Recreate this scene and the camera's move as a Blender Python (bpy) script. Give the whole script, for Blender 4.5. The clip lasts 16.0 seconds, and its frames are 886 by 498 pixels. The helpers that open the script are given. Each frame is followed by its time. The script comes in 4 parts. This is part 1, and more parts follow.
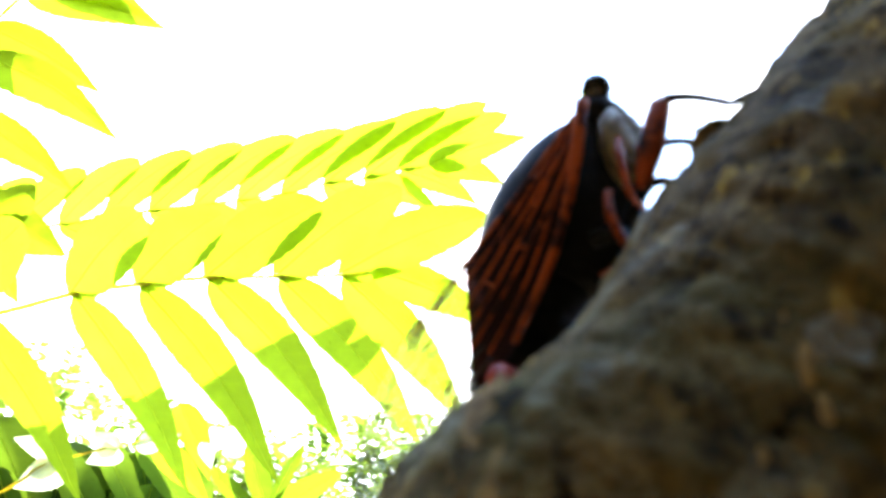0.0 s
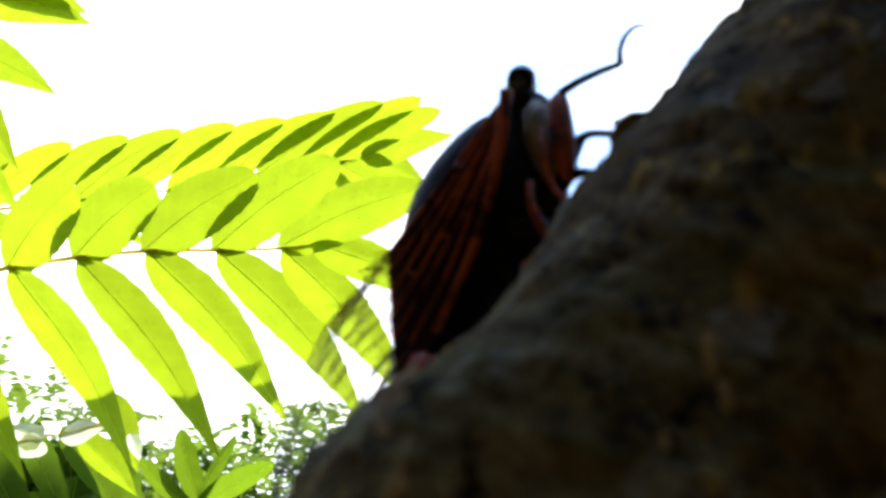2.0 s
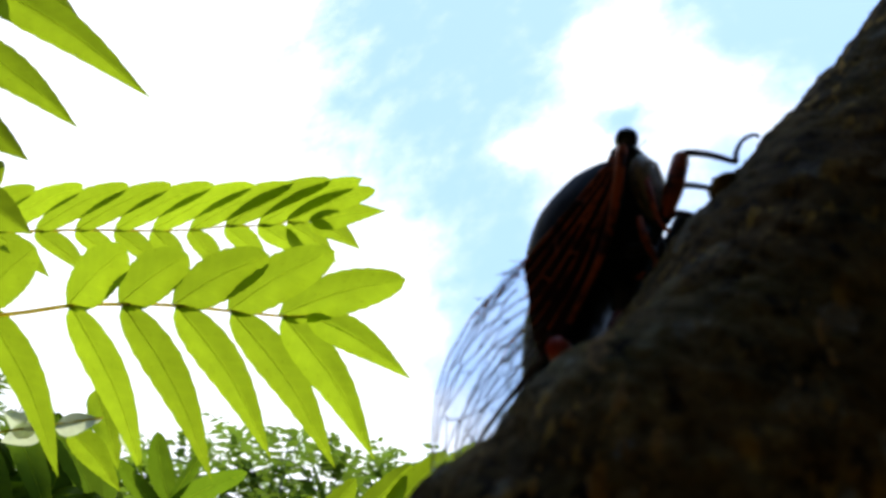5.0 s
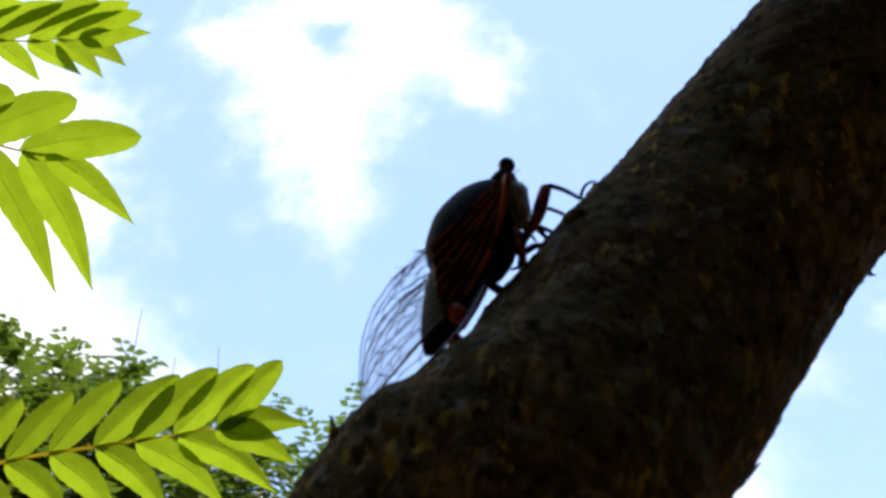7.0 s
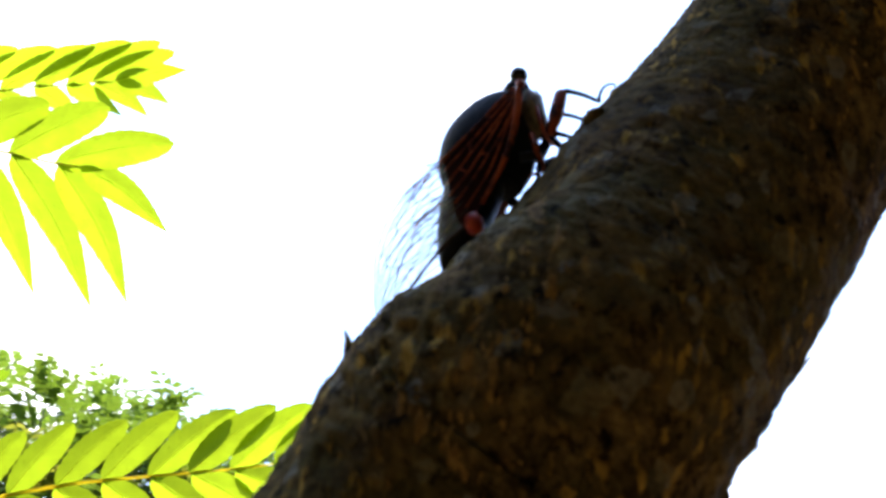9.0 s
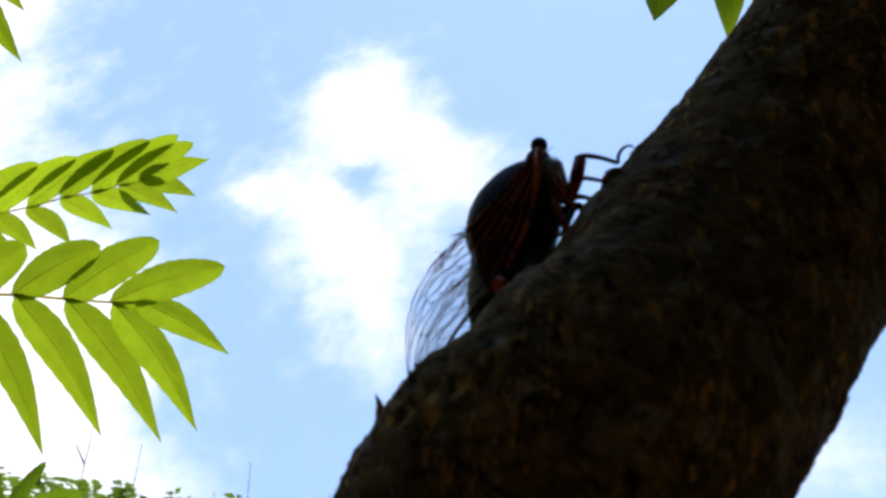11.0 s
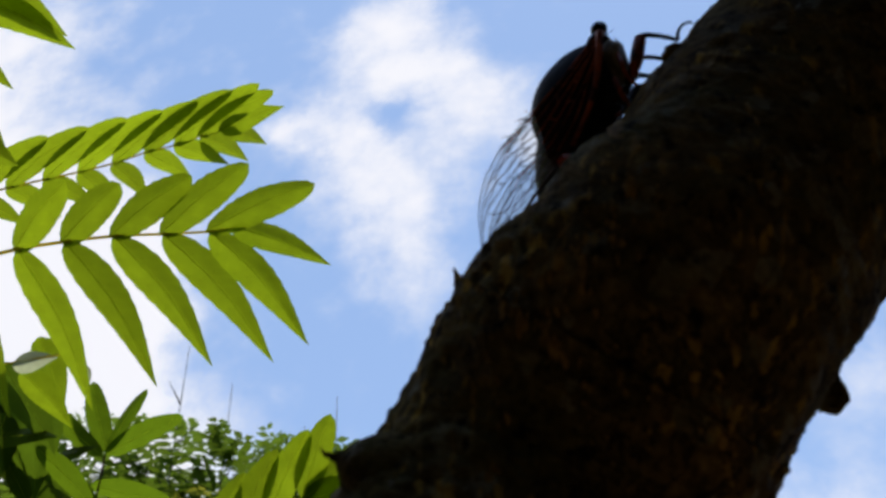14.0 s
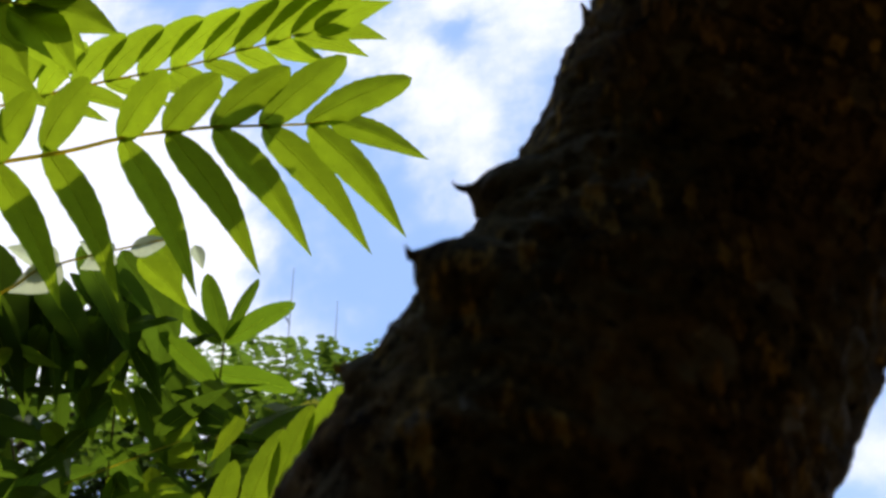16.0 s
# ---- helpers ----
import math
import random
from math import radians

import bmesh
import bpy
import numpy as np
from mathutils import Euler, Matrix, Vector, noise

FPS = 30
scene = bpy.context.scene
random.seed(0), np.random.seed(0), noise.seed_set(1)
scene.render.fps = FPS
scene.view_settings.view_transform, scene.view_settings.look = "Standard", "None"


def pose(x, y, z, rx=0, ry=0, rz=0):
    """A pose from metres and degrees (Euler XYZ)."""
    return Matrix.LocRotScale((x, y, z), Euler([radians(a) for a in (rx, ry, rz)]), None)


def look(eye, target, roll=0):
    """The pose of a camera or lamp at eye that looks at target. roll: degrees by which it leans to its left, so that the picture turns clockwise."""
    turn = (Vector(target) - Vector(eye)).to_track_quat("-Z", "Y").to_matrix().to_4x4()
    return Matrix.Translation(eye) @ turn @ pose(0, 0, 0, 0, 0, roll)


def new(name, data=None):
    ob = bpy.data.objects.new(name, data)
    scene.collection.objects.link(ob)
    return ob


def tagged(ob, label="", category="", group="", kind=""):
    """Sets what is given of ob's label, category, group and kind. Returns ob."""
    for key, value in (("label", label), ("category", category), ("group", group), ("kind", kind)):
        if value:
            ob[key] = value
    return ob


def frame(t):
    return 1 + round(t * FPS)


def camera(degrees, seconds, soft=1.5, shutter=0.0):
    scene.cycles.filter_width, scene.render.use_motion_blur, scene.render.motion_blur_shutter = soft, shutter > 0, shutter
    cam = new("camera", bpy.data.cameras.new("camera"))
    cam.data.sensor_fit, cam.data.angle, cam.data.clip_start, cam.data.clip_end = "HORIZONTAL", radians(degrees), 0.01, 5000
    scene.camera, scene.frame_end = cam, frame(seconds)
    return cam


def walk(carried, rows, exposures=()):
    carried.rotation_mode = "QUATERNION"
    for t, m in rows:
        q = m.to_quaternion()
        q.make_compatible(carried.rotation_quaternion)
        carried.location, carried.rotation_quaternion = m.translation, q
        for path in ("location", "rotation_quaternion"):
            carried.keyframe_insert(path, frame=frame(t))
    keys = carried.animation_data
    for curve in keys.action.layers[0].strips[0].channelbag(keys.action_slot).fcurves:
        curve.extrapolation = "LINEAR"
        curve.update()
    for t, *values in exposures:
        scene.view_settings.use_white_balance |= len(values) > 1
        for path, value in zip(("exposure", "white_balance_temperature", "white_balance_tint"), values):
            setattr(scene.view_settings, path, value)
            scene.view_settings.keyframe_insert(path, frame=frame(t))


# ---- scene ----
from mathutils.bvhtree import BVHTree

# A cicada on a thorny branch, seen from below against leaves and sky.
# Plan in centimetres round the cicada's head; CM turns it into metres, EYE is the head's place over the ground.
CM = 0.01
EYE = Vector((0.0, 0.0, 1.6))


def at(x, y, z):
    """Plan centimetres to world metres."""
    return Vector((x, y, z)) * CM + EYE


def placed(x, y, z, rx, ry, rz):
    p = at(x, y, z)
    return pose(p.x, p.y, p.z, rx, ry, rz)


# ---- camera ----
cam = camera(51.74, 16.0, soft=3.0, shutter=0.0)
PATH = [
    (0, 2.45, -7.8, -7.01, 120.73, -2.49, 27.99),
    (0.5, 2.24, -8.05, -6.59, 122.65, -2.63, 26.09),
    (1, 2.16, -7.94, -7.1, 119.82, -2.74, 26.55),
    (1.5, 2.43, -7.74, -6.97, 119.8, -2.01, 24.89),
    (2, 2.58, -7.71, -7.01, 120.25, -0.97, 24.37),
    (2.5, 2.63, -7.78, -7.22, 120.82, -1, 26.02),
    (3, 2.55, -7.78, -7.25, 121.91, -1.62, 29.25),
    (3.5, 2.2, -7.47, -7.45, 121.88, -1.93, 27.05),
    (6, 0.05, -14.31, -10, 122.98, -2.94, 4.97),
    (6.5, -0.92, -15.62, -10.4, 119.87, -0.67, -4.11),
    (7, -1.33, -16.13, -10.6, 117.9, -1.27, -0.76),
    (7.5, -1.55, -15.69, -10.45, 115.86, -0.21, 0.49),
    (8, -1.41, -14.88, -11.1, 116.55, 0.46, 1.58),
    (10.5, -0.65, -14.13, -12.34, 124.32, 1.62, 5.12),
    (11, -0.42, -14.13, -12.73, 126.06, 1.71, 7.95),
    (11.5, -0.2, -13.71, -12.91, 126.6, 1.75, 8.73),
    (12, -0.47, -13.46, -13.52, 125.61, 1.64, 9.51),
    (12.5, -0.84, -13.69, -13.98, 125.43, 1.26, 10.43),
    (13, -1.5, -13.47, -14.35, 124.43, -0.03, 10.08),
    (13.5, -1.01, -13.82, -14.04, 122.29, 1.13, 11.93),
    (14, -0.4, -14.32, -14.02, 122.07, 1.69, 13.42),
    (14.5, -1.09, -13.88, -14.5, 120.23, 2.25, 16.45),
    (15, -1.38, -13.15, -15.27, 119.09, 1.72, 17.99),
    (15.5, -1.55, -12.87, -15.51, 117.92, 1.4, 19.37),
    (16, -1.61, -12.31, -15.99, 117.18, 1.36, 20.07),
]

cam.data.dof.use_dof, cam.data.dof.focus_distance, cam.data.dof.aperture_fstop = True, 0.42, 40.0
EXPOSURES = [
    (0.0, 3.2), (0.3, 1.9), (0.6, 0.4), (0.9, -0.4), (1.2, -0.35), (1.5, 0.1), (1.8, 1.1), (2.1, 1.7),
    (2.5, 2.45), (3.0, 1.8), (3.3, 1.15), (3.7, 0.7), (5.8, 0.2), (6.2, -0.15), (6.5, -0.25), (7.0, 0.35),
    (7.5, 0.4), (8.0, 0.5), (8.2, 0.8), (10.3, 2.0), (10.5, 1.75), (11.0, 0.15), (11.5, -0.1), (12.0, -0.05), (12.5, -0.1),
    (13.0, -0.45), (13.5, -0.5), (14.0, -0.35), (15.0, -0.4), (16.0, -0.1)]
BALANCE = [(0.0, 6450, 12), (3.7, 6500, 12), (6.0, 6500, 9), (7.0, 6600, 15), (8.2, 6550, 16), (10.5, 6500, 10), (12.0, 6500, 13), (12.6, 6500, 13), (13.0, 6350, 10), (13.5, 6200, 9), (13.9, 6750, 11), (15.0, 6350, 10), (16.0, 6500, 13)]


def balance(t):
    """Kelvin and tint of the camera's picture at a time."""
    for a, b in zip(BALANCE, BALANCE[1:]):
        if t <= b[0]:
            q = (t - a[0]) / (b[0] - a[0])
            return a[1] + (b[1] - a[1]) * q, a[2] + (b[2] - a[2]) * q
    return BALANCE[-1][1:]


walk(cam, [(r[0], placed(*r[1:])) for r in PATH], [(t, stops, *balance(t)) for t, stops in EXPOSURES])

# ---- sky and sun ----
SUN_ELEVATION, SUN_AZIMUTH = 65.0, -15.0   # azimuth: degrees to the left of +y


def link(tree, a, b):
    tree.links.new(a, b)


def math_node(nt, op, a, b=None, c=None, clamp=False):
    n = nt.nodes.new("ShaderNodeMath")
    n.operation, n.use_clamp = op, clamp
    for i, val in enumerate((a, b, c)):
        if val is None:
            continue
        if isinstance(val, (int, float)):
            n.inputs[i].default_value = val
        else:
            nt.links.new(val, n.inputs[i])
    return n.outputs[0]


def build_world():
    world = bpy.data.worlds.new("sky")
    scene.world = world
    world.use_nodes = True
    nt = world.node_tree
    nt.nodes.clear()
    sky = nt.nodes.new("ShaderNodeTexSky")
    sky.sky_type, sky.sun_disc = "NISHITA", False
    sky.sun_elevation, sky.sun_rotation = radians(SUN_ELEVATION), radians(-SUN_AZIMUTH)
    sky.air_density, sky.dust_density, sky.ozone_density = 1.0, 0.3, 2.0
    haze = nt.nodes.new("ShaderNodeMix")
    haze.data_type = "RGBA"
    haze.inputs["Factor"].default_value = 0.65
    haze.inputs["B"].default_value = (5.0, 7.8, 13.6, 1)
    link(nt, sky.outputs[0], haze.inputs["A"])
    bg = nt.nodes.new("ShaderNodeBackground")
    bg.inputs["Strength"].default_value = 0.105
    link(nt, haze.outputs["Result"], bg.inputs["Color"])
    out = nt.nodes.new("ShaderNodeOutputWorld")
    link(nt, bg.outputs[0], out.inputs["Surface"])


def cloud_material():
    """Sunlit clouds with clear sky between them; across and up are slopes seen from the middle of the dome."""
    m = bpy.data.materials.new("clouds")
    m.use_nodes = True
    nt = m.node_tree
    nt.nodes.clear()
    coord = nt.nodes.new("ShaderNodeTexCoord")
    sep = nt.nodes.new("ShaderNodeSeparateXYZ")
    link(nt, coord.outputs["Object"], sep.inputs[0])
    depth = math_node(nt, "MAXIMUM", sep.outputs[1], 1.0)
    u = math_node(nt, "DIVIDE", sep.outputs[0], depth)
    v = math_node(nt, "DIVIDE", sep.outputs[2], depth)
    comb = nt.nodes.new("ShaderNodeCombineXYZ")
    link(nt, u, comb.inputs[0])
    link(nt, v, comb.inputs[1])

    def fbm(scale, detail, rough, shift):
        mp = nt.nodes.new("ShaderNodeMapping")
        mp.inputs["Location"].default_value = (shift, shift * 0.7, 0)
        link(nt, comb.outputs[0], mp.inputs[0])
        n = nt.nodes.new("ShaderNodeTexNoise")
        n.inputs["Scale"].default_value, n.inputs["Detail"].default_value = scale, detail
        n.inputs["Roughness"].default_value = rough
        link(nt, mp.outputs[0], n.inputs["Vector"])
        return n.outputs["Fac"]

    wob_u = math_node(nt, "MULTIPLY_ADD", fbm(9.0, 6, 0.6, 3.1), 0.13, -0.065)
    wob_v = math_node(nt, "MULTIPLY_ADD", fbm(9.0, 6, 0.6, 7.7), 0.13, -0.065)
    uu, vv = math_node(nt, "ADD", u, wob_u), math_node(nt, "ADD", v, wob_v)
    total = None
    for cu, cv, ru, rv, weight in CLOUDS:
        du = math_node(nt, "DIVIDE", math_node(nt, "SUBTRACT", uu, cu), ru)
        dv = math_node(nt, "DIVIDE", math_node(nt, "SUBTRACT", vv, cv), rv)
        d2 = math_node(nt, "ADD", math_node(nt, "MULTIPLY", du, du), math_node(nt, "MULTIPLY", dv, dv))
        puff = math_node(nt, "MULTIPLY", math_node(nt, "EXPONENT", math_node(nt, "MULTIPLY", d2, -1.0)), weight)
        total = puff if total is None else math_node(nt, "ADD", total, puff)
    fine = fbm(13.0, 8, 0.6, 1.3)
    thick = math_node(nt, "ADD", total, math_node(nt, "MULTIPLY_ADD", fine, 1.15, -0.66))
    ramp = nt.nodes.new("ShaderNodeMapRange")
    ramp.interpolation_type = "SMOOTHSTEP"
    ramp.inputs["From Min"].default_value, ramp.inputs["From Max"].default_value = -0.02, 1.10
    link(nt, thick, ramp.inputs["Value"])
    clear = nt.nodes.new("ShaderNodeBsdfTransparent")
    glow = nt.nodes.new("ShaderNodeEmission")
    glow.inputs["Color"].default_value, glow.inputs["Strength"].default_value = (0.93, 0.96, 1.05, 1), 1.24
    mix = nt.nodes.new("ShaderNodeMixShader")
    link(nt, ramp.outputs[0], mix.inputs[0])
    link(nt, clear.outputs[0], mix.inputs[1])
    link(nt, glow.outputs[0], mix.inputs[2])
    out = nt.nodes.new("ShaderNodeOutputMaterial")
    link(nt, mix.outputs[0], out.inputs["Surface"])
    return m


def build_clouds():
    """A wide band of clouds round the front of the sky, drifting slowly to the side."""
    bm = bmesh.new()
    rows = []
    for j in range(13):
        el = radians(2 + 58 * j / 12)
        rows.append([bm.verts.new(Vector((-math.sin(az) * math.cos(el), math.cos(az) * math.cos(el), math.sin(el))) * 300)
                     for az in [radians(-62 + 146 * i / 36) for i in range(37)]])
    for a, b in zip(rows, rows[1:]):
        for k in range(36):
            bm.faces.new((a[k], a[k + 1], b[k + 1], b[k]))
    me = bpy.data.meshes.new("clouds")
    bm.to_mesh(me)
    bm.free()
    me.materials.append(cloud_material())
    ob = new("clouds", me)
    ob.location = (0, 0, 1.5)
    return tagged(ob, "white broken summer clouds drifting over blue sky", "clouds", kind="structure")


# clouds as they stand at eleven seconds: across, up (both as slopes), half sizes, weight
CLOUDS = [
    (-0.28, 1.05, 0.080, 0.080, 0.62), (-0.20, 1.10, 0.070, 0.090, 0.55), (-0.18, 0.95, 0.075, 0.085, 0.75), (-0.09, 0.88, 0.080, 0.070, 0.72),
    (0.00, 0.80, 0.075, 0.045, 0.60), (-0.37, 0.89, 0.065, 0.050, 0.70), (-0.30, 0.84, 0.070, 0.060, 0.62), (-0.28, 0.75, 0.070, 0.070, 0.55),
    (-0.18, 0.76, 0.080, 0.070, 0.50), (-0.22, 0.64, 0.065, 0.095, 0.68), (-0.23, 0.87, 0.034, 0.040, -0.42), (-0.26, 0.95, 0.070, 0.060, 0.35), (-0.24, 0.84, 0.20, 0.26, 0.12),
    (-0.84, 0.62, 0.24, 0.30, 1.5), (-0.62, 0.50, 0.10, 0.16, 1.0), (-1.35, 0.80, 0.45, 0.60, 1.8), (-1.07, 0.98, 0.14, 0.15, 1.0), (-0.60, 0.68, 0.06, 0.09, 0.6),
    (-0.50, 0.36, 0.14, 0.10, 0.8), (-0.85, 1.16, 0.10, 0.05, 0.35), (-1.40, 1.55, 0.34, 0.38, 1.7), (-1.08, 1.42, 0.22, 0.16, 1.3), (-2.0, 2.0, 0.6, 0.6, 1.8), (-2.9, 1.6, 0.9, 0.9, 1.8), (-2.2, 1.0, 0.6, 0.5, 1.6),
    (0.30, 0.40, 0.075, 0.065, 0.60), (0.20, 0.24, 0.12, 0.07, 0.8), (0.48, 0.46, 0.05, 0.05, 0.45), (1.1, 0.9, 0.25, 0.2, 0.8)]
build_world()
clouds = build_clouds()

sun = new("sun", bpy.data.lights.new("sun", "SUN"))
sun.data.energy, sun.data.angle, sun.data.color = 4.6, radians(0.53), (1.0, 0.95, 0.86)
sun_way = Vector((-math.sin(radians(SUN_AZIMUTH)) * math.cos(radians(SUN_ELEVATION)),
                  math.cos(radians(SUN_AZIMUTH)) * math.cos(radians(SUN_ELEVATION)), math.sin(radians(SUN_ELEVATION))))
sun.matrix_world = look(sun_way * 20, (0, 0, 0))


# ---- materials ----
def material(name):
    m = bpy.data.materials.new(name)
    m.use_nodes = True
    nt = m.node_tree
    nt.nodes.clear()
    return m, nt


def noise_tex(nt, scale, detail=5.0, rough=0.6, stretch=(1, 1, 1)):
    tc = nt.nodes.new("ShaderNodeTexCoord")
    mp = nt.nodes.new("ShaderNodeMapping")
    mp.inputs["Scale"].default_value = stretch
    nt.links.new(tc.outputs["Object"], mp.inputs[0])
    n = nt.nodes.new("ShaderNodeTexNoise")
    n.inputs["Scale"].default_value, n.inputs["Detail"].default_value = scale, detail
    n.inputs["Roughness"].default_value = rough
    nt.links.new(mp.outputs[0], n.inputs["Vector"])
    return n.outputs["Fac"]


def ramp_node(nt, fac, stops):
    r = nt.nodes.new("ShaderNodeValToRGB")
    while len(r.color_ramp.elements) < len(stops):
        r.color_ramp.elements.new(0.5)
    for e, (p, c) in zip(r.color_ramp.elements, stops):
        e.position, e.color = p, (*c, 1)
    nt.links.new(fac, r.inputs[0])
    return r.outputs[0]


def mix_rgb(nt, fac, a, b, mode="MIX"):
    n = nt.nodes.new("ShaderNodeMix")
    n.data_type, n.blend_type = "RGBA", mode
    for key, val in (("Factor", fac), ("A", a), ("B", b)):
        if isinstance(val, (int, float)):
            n.inputs[key].default_value = val
        elif isinstance(val, tuple):
            n.inputs[key].default_value = (*val, 1)
        else:
            nt.links.new(val, n.inputs[key])
    return n.outputs["Result"]


def bump(nt, height, strength, distance):
    b = nt.nodes.new("ShaderNodeBump")
    b.inputs["Strength"].default_value, b.inputs["Distance"].default_value = strength, distance
    nt.links.new(height, b.inputs["Height"])
    return b.outputs[0]


def principled(nt, color, rough, normal=None, specular=0.5, metal=0.0):
    p = nt.nodes.new("ShaderNodeBsdfPrincipled")
    if isinstance(color, tuple):
        p.inputs["Base Color"].default_value = (*color, 1)
    else:
        nt.links.new(color, p.inputs["Base Color"])
    if isinstance(rough, (int, float)):
        p.inputs["Roughness"].default_value = rough
    else:
        nt.links.new(rough, p.inputs["Roughness"])
    p.inputs["Specular IOR Level"].default_value, p.inputs["Metallic"].default_value = specular, metal
    if normal is not None:
        nt.links.new(normal, p.inputs["Normal"])
    return p.outputs[0]


def finish(m, nt, shader):
    out = nt.nodes.new("ShaderNodeOutputMaterial")
    nt.links.new(shader, out.inputs["Surface"])
    return m


def plain(name, color, rough, scale=400.0, vary=0.35, bump_mm=0.1, specular=0.5):
    m, nt = material(name)
    f = noise_tex(nt, scale, 4)
    dark = tuple(c * (1 - vary) for c in color)
    lite = tuple(min(1, c * (1 + vary)) for c in color)
    col = ramp_node(nt, f, [(0.3, dark), (0.7, lite)])
    return finish(m, nt, principled(nt, col, rough, bump(nt, f, 0.5, bump_mm * 0.001), specular))


def leaf_material(name, top, through_color, share, rough=0.42):
    """Leaf: a green face, and light that comes through it."""
    m, nt = material(name)
    info = nt.nodes.new("ShaderNodeObjectInfo")
    f = noise_tex(nt, 90.0, 5)
    f2 = noise_tex(nt, 700.0, 3)
    v = math_node(nt, "MULTIPLY_ADD", info.outputs["Random"], 0.35, 0.82)
    fac = math_node(nt, "MULTIPLY", math_node(nt, "MULTIPLY_ADD", f, 0.5, 0.75), v)
    spots = ramp_node(nt, f2, [(0.24, (0.55, 0.5, 0.3)), (0.36, (1, 1, 1))])
    grey = nt.nodes.new("ShaderNodeCombineColor")
    for i in range(3):
        nt.links.new(fac, grey.inputs[i])
    tint = mix_rgb(nt, 1.0, grey.outputs[0], spots, "MULTIPLY")
    tc = nt.nodes.new("ShaderNodeTexCoord")
    sp = nt.nodes.new("ShaderNodeSeparateXYZ")
    nt.links.new(tc.outputs["Object"], sp.inputs[0])
    along = math_node(nt, "MULTIPLY_ADD", math_node(nt, "ABSOLUTE", sp.outputs[1]), -0.8, sp.outputs[0])
    wave = math_node(nt, "SINE", math_node(nt, "MULTIPLY", along, 1150.0))
    side_vein = ramp_node(nt, math_node(nt, "MULTIPLY_ADD", wave, 0.5, 0.5), [(0.0, (0.985, 0.985, 0.98)), (0.85, (0.99, 0.99, 0.99)), (1.0, (1.04, 1.035, 1.0))])
    tint = mix_rgb(nt, 1.0, tint, side_vein, "MULTIPLY")
    face = mix_rgb(nt, 1.0, tint, top, "MULTIPLY")
    thru = mix_rgb(nt, 1.0, tint, through_color, "MULTIPLY")
    nrm = bump(nt, f2, 0.25, 0.0004)
    refl = principled(nt, face, rough, nrm, 0.22)
    tr = nt.nodes.new("ShaderNodeBsdfTranslucent")
    nt.links.new(thru, tr.inputs["Color"])
    nt.links.new(nrm, tr.inputs["Normal"])
    mx = nt.nodes.new("ShaderNodeMixShader")
    mx.inputs[0].default_value = share
    nt.links.new(refl, mx.inputs[1])
    nt.links.new(tr.outputs[0], mx.inputs[2])
    return finish(m, nt, mx.outputs[0])


LEAF = leaf_material("leaf_green", (0.055, 0.100, 0.010), (0.315, 0.435, 0.012), 0.6)
LEAF_RIB = leaf_material("leaf_rib", (0.14, 0.18, 0.03), (0.75, 0.85, 0.08), 0.75)
# the shrub's shade is put into this darker green
LEAF_SHADED = leaf_material("leaf_shaded_green", (0.030, 0.066, 0.010), (0.115, 0.195, 0.010), 0.5, 0.62)
LEAF_MID = leaf_material("leaf_mid_green", (0.040, 0.085, 0.012), (0.17, 0.28, 0.010), 0.5)
LEAF_PALE = leaf_material("leaf_pale", (0.42, 0.48, 0.36), (0.62, 0.68, 0.42), 0.5, 0.7)
LEAF_FAR = leaf_material("leaf_far", (0.055, 0.095, 0.022), (0.17, 0.27, 0.022), 0.45, 0.36)
STALK = leaf_material("green_stalk", (0.36, 0.30, 0.05), (0.80, 0.70, 0.10), 0.65)
TWIG = plain("brown_twig", (0.10, 0.06, 0.03), 0.7, 300)
DRY_STEM = plain("grey_stem", (0.22, 0.24, 0.25), 0.8, 60)
SHELL = plain("black_shell", (0.009, 0.008, 0.009), 0.6, 600, 0.6, 0.4, 0.16)
EYE_SHELL = plain("dark_eye", (0.02, 0.015, 0.012), 0.18, 900, 0.3, 0.02)
FACE = plain("grey_face", (0.24, 0.20, 0.11), 0.55, 500, 0.6, 0.2)
def patchy(name, dark, bright, rough, scale):
    """Two tones in uneven patches, as on worn wing veins."""
    m, nt = material(name)
    f = noise_tex(nt, scale, 5, 0.65)
    col = ramp_node(nt, f, [(0.38, dark), (0.56, bright)])
    return finish(m, nt, principled(nt, col, rough, bump(nt, noise_tex(nt, 500.0, 4), 0.5, 0.0001), 0.25))


ORANGE = patchy("orange_vein", (0.06, 0.012, 0.006), (0.50, 0.085, 0.010), 0.55, 260.0)
THIGH = patchy("black_orange_shell", (0.014, 0.008, 0.007), (0.36, 0.06, 0.010), 0.5, 330.0)
RED = plain("red_plate", (0.46, 0.04, 0.010), 0.45, 500, 0.3, 0.08)
VEIN = plain("brown_vein", (0.06, 0.035, 0.018), 0.45, 500, 0.3, 0.05)


